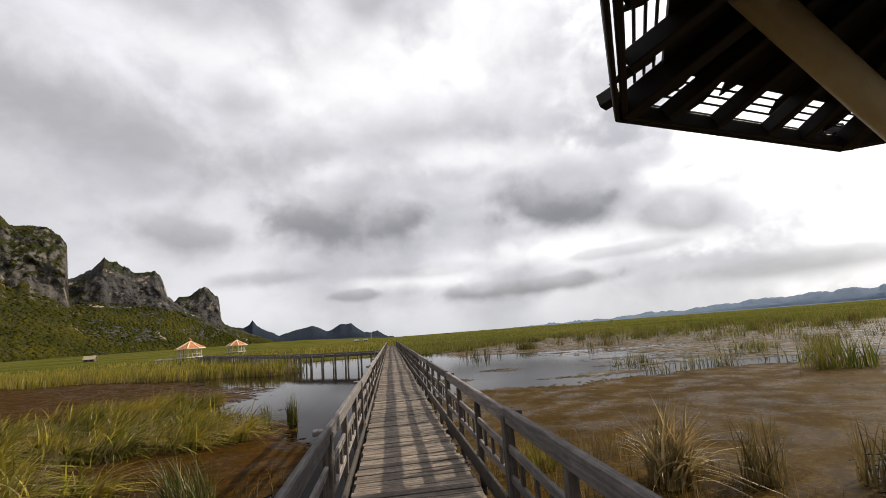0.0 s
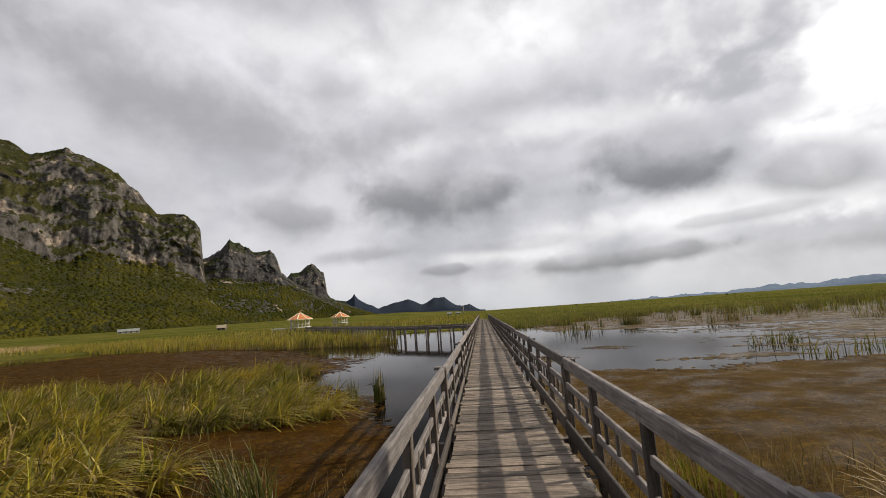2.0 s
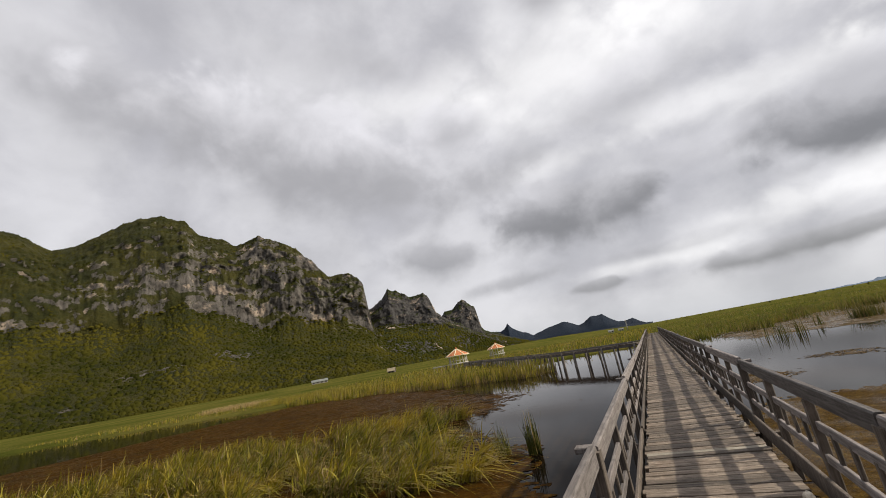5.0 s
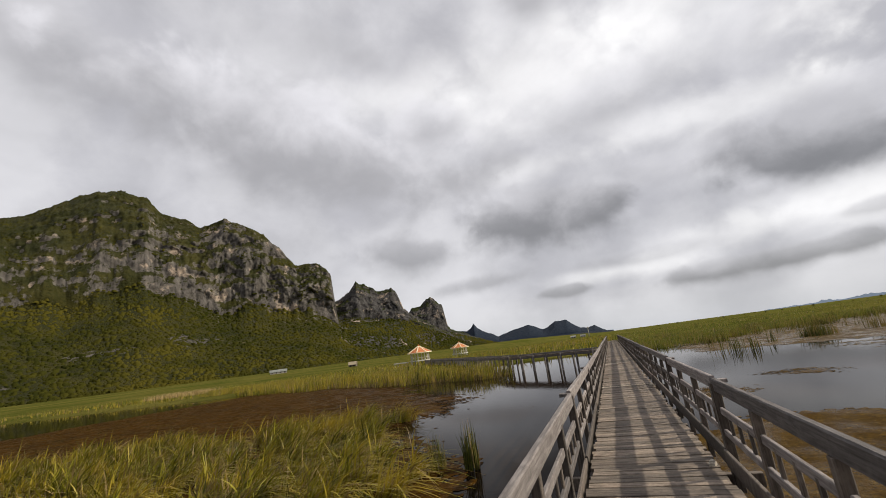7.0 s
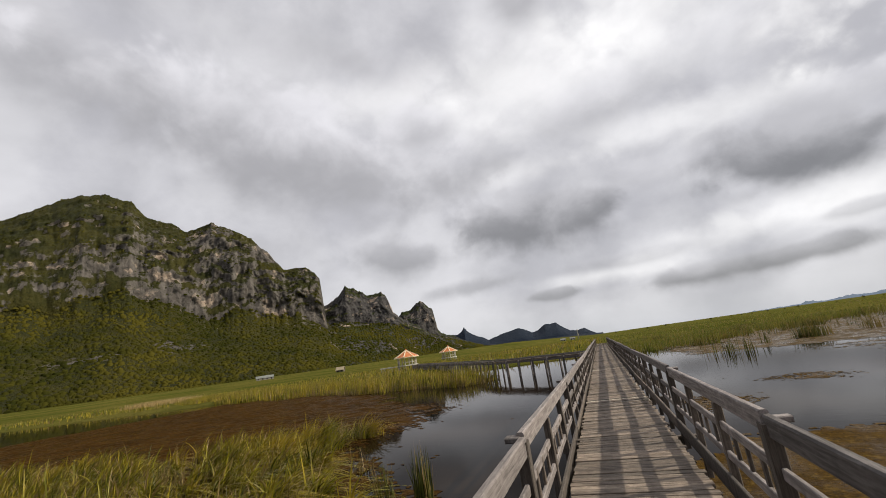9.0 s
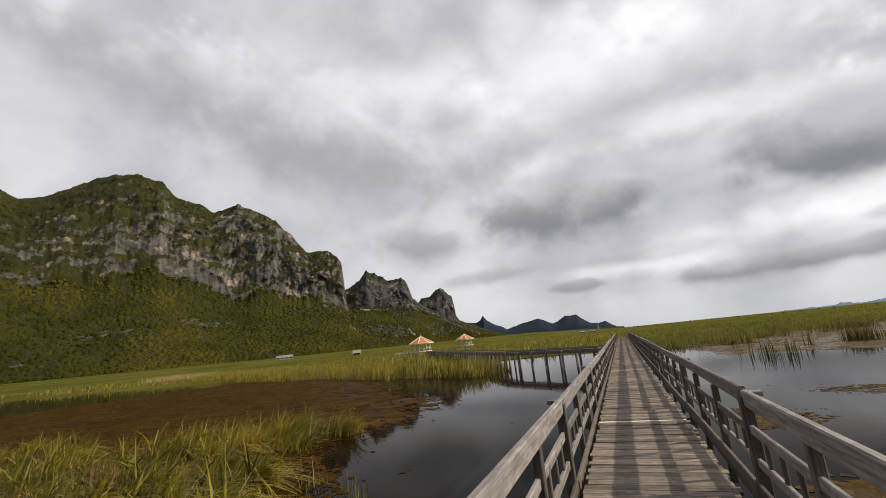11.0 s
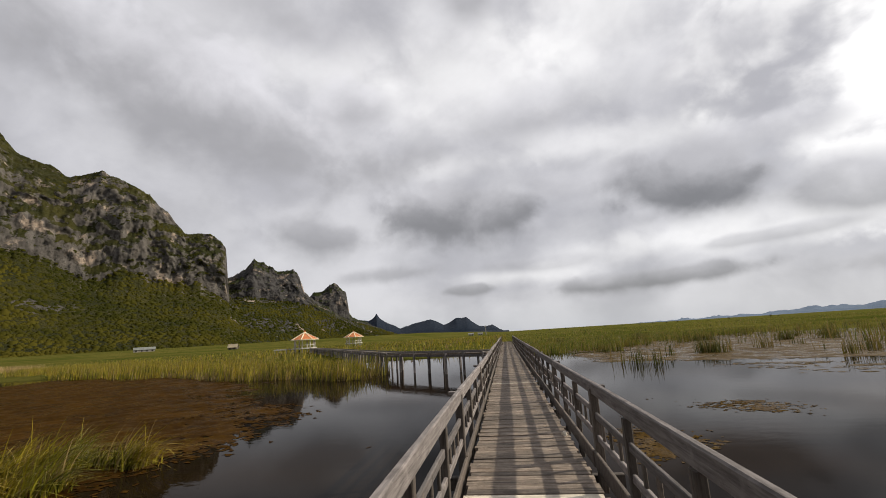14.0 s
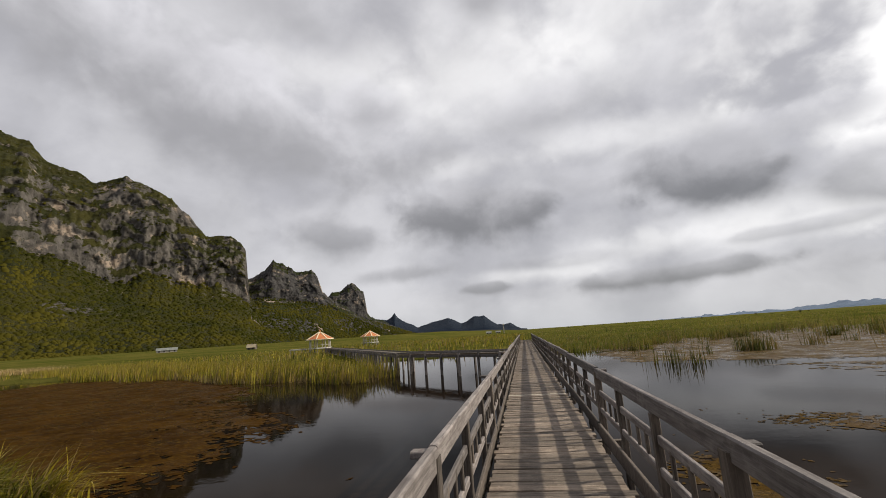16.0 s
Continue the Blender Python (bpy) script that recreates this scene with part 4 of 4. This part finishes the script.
    for k in range(4):
        a, b = radians(82.6 + 90.0 * k), radians(172.6 + 90.0 * k)
        foot, head = Vector((2.66 * math.cos(a), 2.66 * math.sin(a), 0.0)), Vector((2.66 * math.cos(a), 2.66 * math.sin(a), 1.45))
        col = part("column", tube("column", 0.17, 0.15, 3.1, CREAM, 20), pav, pose(foot.x, foot.y, -0.9))
        part("base", tube("base", 0.24, 0.22, 0.18, CREAM, 20), col, pose(0, 0, 0.28))
        # added round strut leaning from each column up to the hip, in place of a column
        hip = Vector((2.66 * math.cos(a + 0.88), 2.66 * math.sin(a + 0.88), 2.40))
        m = Matrix.Translation(head) @ (hip - head).to_track_quat("Z", "Y").to_matrix().to_4x4()
        part("strut", tube("strut", 0.11, 0.10, (hip - head).length, CREAM, 20), pav, m)
        p, q = Vector((head.x, head.y, 2.18)), Vector((2.66 * math.cos(b), 2.66 * math.sin(b), 2.18))
        part("ring_beam", timber("ring_beam", (q - p).length, 0.12, 0.16, SHADEWOOD), pav, along(p, q))
    part("finial", tube("finial", 0.12, 0.03, 0.5, SHADEWOOD), pav, pose(0, 0, za))
    return pav


near_pavilion()


def lake_pavilion(x, y, s, turn, z=0.0):
    """A white pavilion with an orange tiled roof and pale hips."""
    pav = thing("lake_pavilion", "small white pavilion with an orange tiled hip roof on a pier", "pavilion", "orange-roofed lake pavilions", loc=(x, y, z))
    R = 4.0 * s
    for k in range(8):
        a0, a1 = turn + k * math.pi / 4, turn + (k + 1) * math.pi / 4
        part("roof_panel", sector(0.3 * s, 4.35 * s, R, 2.35 * s, a0, a1, 0.12 * s, "roof_panel", TILE), pav)
        p, q = Vector(corner(0.3 * s, k, turn, 4.38 * s)), Vector(corner(R, k, turn, 2.38 * s))
        part("hip_ridge", timber("hip_ridge", (q - p).length, 0.26 * s, 0.16 * s, CREAM), pav, along(p, q))
        p, q = Vector(corner(R, k, turn, 2.29 * s)), Vector(corner(R, k + 1, turn, 2.29 * s))
        part("eave_board", timber("eave_board", (q - p).length, 0.1, 0.22 * s, CREAM), pav, along(p, q))
        part("column", tube("column", 0.17 * s, 0.15 * s, 2.75 * s, WHITE, 8), pav, pose(*corner(2.9 * s, k, turn, 0.0)))
        if k % 4 != 1:
            p, q = Vector(corner(2.9 * s, k, turn, 0.8 * s)), Vector(corner(2.9 * s, k + 1, turn, 0.8 * s))
            part("rail", timber("rail", (q - p).length, 0.1, 0.14 * s, WHITE), pav, along(p, q))
        part("floor_panel", sector(0.02, 0.0, 3.5 * s, 0.0, a0, a1, 0.3 * s, "floor_panel", WHITE), pav)
        part("pile", tube("pile", 0.2, 0.2, z - WL + 0.3, CONCRETE, 8), pav, pose(*corner(2.9 * s, k, turn, WL - z - 0.5)))
    part("finial", tube("finial", 0.3 * s, 0.05, 0.7 * s, TILE, 8), pav, pose(0, 0, 4.3 * s))
    return pav


lake_pavilion(-64.3, 152.0, 1.1, 0.2, 0.4)
landing = thing("landing_stage", "low white landing stage beside the lake pavilion", "landing stage", loc=(-71.8, 152.0, 0.0))
part("deck", timber("deck", 4.6, 3.0, 0.35, WHITE, 0.03), landing, pose(0, 0, 0.15))
for lx in (-2.0, 2.0):
    for ly in (-1.2, 1.2):
        part("pile", tube("pile", 0.15, 0.15, 1.9, CONCRETE, 8), landing, pose(lx, ly, -1.85))
lake_pavilion(-77.2, 235.0, 1.25, 0.5, 0.6)


# ---------------------------------------------------------------- the pier that leaves the far end
pier = thing("pier", "distant weathered timber pier on many posts", "pier", kind="structure")
LEGS = ((-1.5, 52.5), (-11.5, 61.0), (-60.0, 148.5))
PZ = 0.06
p_post = timber("post", 2.1, 0.15, 0.15, RAIL)
for (ax, ay), (bx, by) in zip(LEGS[:-1], LEGS[1:]):
    l = math.hypot(bx - ax, by - ay)
    ux, uy = (bx - ax) / l, (by - ay) / l
    vx, vy = -uy, ux
    turn = math.degrees(math.atan2(uy, ux))
    part("deck", timber("deck", l + 0.6, 1.5, 0.12, DECK), pier, pose((ax + bx) / 2, (ay + by) / 2, PZ + jit(0.003), 0, 0, turn))
    for sgn in (-0.85, 0.85):
        cx, cy = (ax + bx) / 2 + vx * sgn, (ay + by) / 2 + vy * sgn
        for nm, z, h in (("kerb_rail", PZ + 0.14, 0.12), ("stringer", PZ - 0.16, 0.18)):
            part(nm, timber(nm, l, 0.06, h, RAIL), pier, pose(cx, cy, z, 0, 0, turn))
        n = max(3, int(l / 2.1))
        for i in range(n + 1):
            px, py = ax + ux * l * i / n + vx * sgn, ay + uy * l * i / n + vy * sgn
            part("post", p_post, pier, pose(px, py, PZ - 0.95, 0, 90, 0) @ pose(0, 0, 0, turn, jit(0.8), 0))


# ---------------------------------------------------------------- small buildings by the far shore
def gable(name, label, x, y, z, l, w, h, rise, turn, wall, roof, group=""):
    """A low building with walls and a pitched roof that overhangs."""
    b = thing(name, label, "building", group, loc=(x, y, z))
    b.rotation_euler = (0, 0, radians(turn))
    a, c = l / 2, w / 2
    v = [(-a, -c, 0), (a, -c, 0), (a, c, 0), (-a, c, 0), (-a, -c, h), (a, -c, h), (a, c, h), (-a, c, h), (-a, 0, h + rise * 0.92), (a, 0, h + rise * 0.92)]
    part("wall", mesh_of("wall", v, [(0, 1, 5, 4), (2, 3, 7, 6), (1, 2, 6, 9, 5), (3, 0, 4, 8, 7), (0, 3, 2, 1)], wall), b)
    sl = math.hypot(c + 0.5, rise)
    for s in (-1, 1):
        part("roof_slope", timber("roof_slope", l + 0.8, sl, 0.12, roof), b, pose(0, s * (c + 0.5) / 2, h + rise / 2 + 0.08, -s * math.degrees(math.atan2(rise, c + 0.5)), 0, 0))
    n = max(2, int(l / 3))
    for i in range(n):
        part("window", timber("window", 1.1, 0.06, 1.1, SHADEWOOD), b, pose(-a + l * (i + 0.5) / n, -c - 0.03, h * 0.55))
    return b


BARK = stain("bark", (0.07, 0.055, 0.04), (0.11, 0.09, 0.07), 2.0, 0.95)
THATCH = stain("thatch", (0.20, 0.17, 0.11), (0.29, 0.24, 0.16), 0.5, 0.95)
ROOFPALE = stain("pale_roof_sheet", (0.12, 0.13, 0.12), (0.19, 0.20, 0.18), 0.4, 0.7)
ROOFGREY = stain("grey_roof_sheet", (0.12, 0.12, 0.11), (0.20, 0.20, 0.18), 0.4, 0.6)
gable("house", "low pale building with a grey roof below the mountain", -282, 330, 3.2, 14, 6, 1.5, 2.0, 42, CONCRETE, ROOFPALE)
gable("hut", "tiny hut with a pale thatched roof on the shore", -159, 258, 1.0, 4.6, 4.6, 1.0, 2.0, 20, BARK, THATCH)
for hx, hy, hl in ((-42, 560, 6), (-33, 600, 6)):
    gable("farmhouse", "pale farmhouse far off beneath the mountains", hx, hy, -1.2, hl, 6, 1.6, 1.5, 5, CONCRETE, ROOFGREY, "far farmhouses")
mast = thing("mast", "thin grey mast in front of the far mountains", "mast", loc=(-22, 520, -1.4))
part("pole", tube("pole", 0.5, 0.3, 9.0, CONCRETE, 8), mast)
part("head", tube("head", 0.9, 0.7, 1.8, CONCRETE, 8), mast, pose(0, 0, 9.0))


# ---------------------------------------------------------------- lone trees on the plain


def far_tree(x, y, h):
    t = thing("tree", "small bushy tree on the far marsh plain", "tree", "trees on the far plain", loc=(x, y, -1.3))
    part("trunk", tube("trunk", 0.035 * h, 0.015 * h, h * 0.6, BARK, 7), t)
    n = 46
    p = R0.normal(0, 1, (n, 3)) * (0.18 * h, 0.18 * h, 0.13 * h) + (0, 0, 0.66 * h)
    part("crown", clumps("crown", p, R0.uniform(0.12, 0.26, n) * h, TREES), t)


for a, r, h in [(2 + 1.3 * i + jit(0.8), 640 + jit(120), 2.4 + jit(0.9)) for i in range(22)]:
    far_tree(r * math.sin(radians(a)), 12 + r * math.cos(radians(a)), h)


# ---------------------------------------------------------------- loose bits at the deck's edge
def offcut(x, y, turn):
    n = 9
    v = []
    for z, s in ((0, 1.0), (0.05, 0.95), (0.085, 0.6)):
        for k in range(n):
            a = 2 * math.pi * k / n
            q = s * (1 + 0.25 * math.sin(2.3 * k + y))
            v.append((0.04 * q * math.cos(a), 0.085 * q * math.sin(a), z * 0.6))
    f = [(j * n + i, j * n + (i + 1) % n, (j + 1) * n + (i + 1) % n, (j + 1) * n + i) for j in range(2) for i in range(n)] + [tuple(range(2 * n, 3 * n)), tuple(range(n - 1, -1, -1))]
    ob = tagged(new("offcut", mesh_of("offcut", v, f, PALE)), "pale splintered lump of wood on the deck's edge", "wood", "pale wood lumps")
    ob.matrix_world = pose(x, y, 0.0, 0, 0, turn)


offcut(0.585, 6.9, 25), offcut(0.585, 10.5, 10), offcut(0.585, 13.5, -20), offcut(0.585, 21.3, 35), offcut(0.585, 24.5, 5)
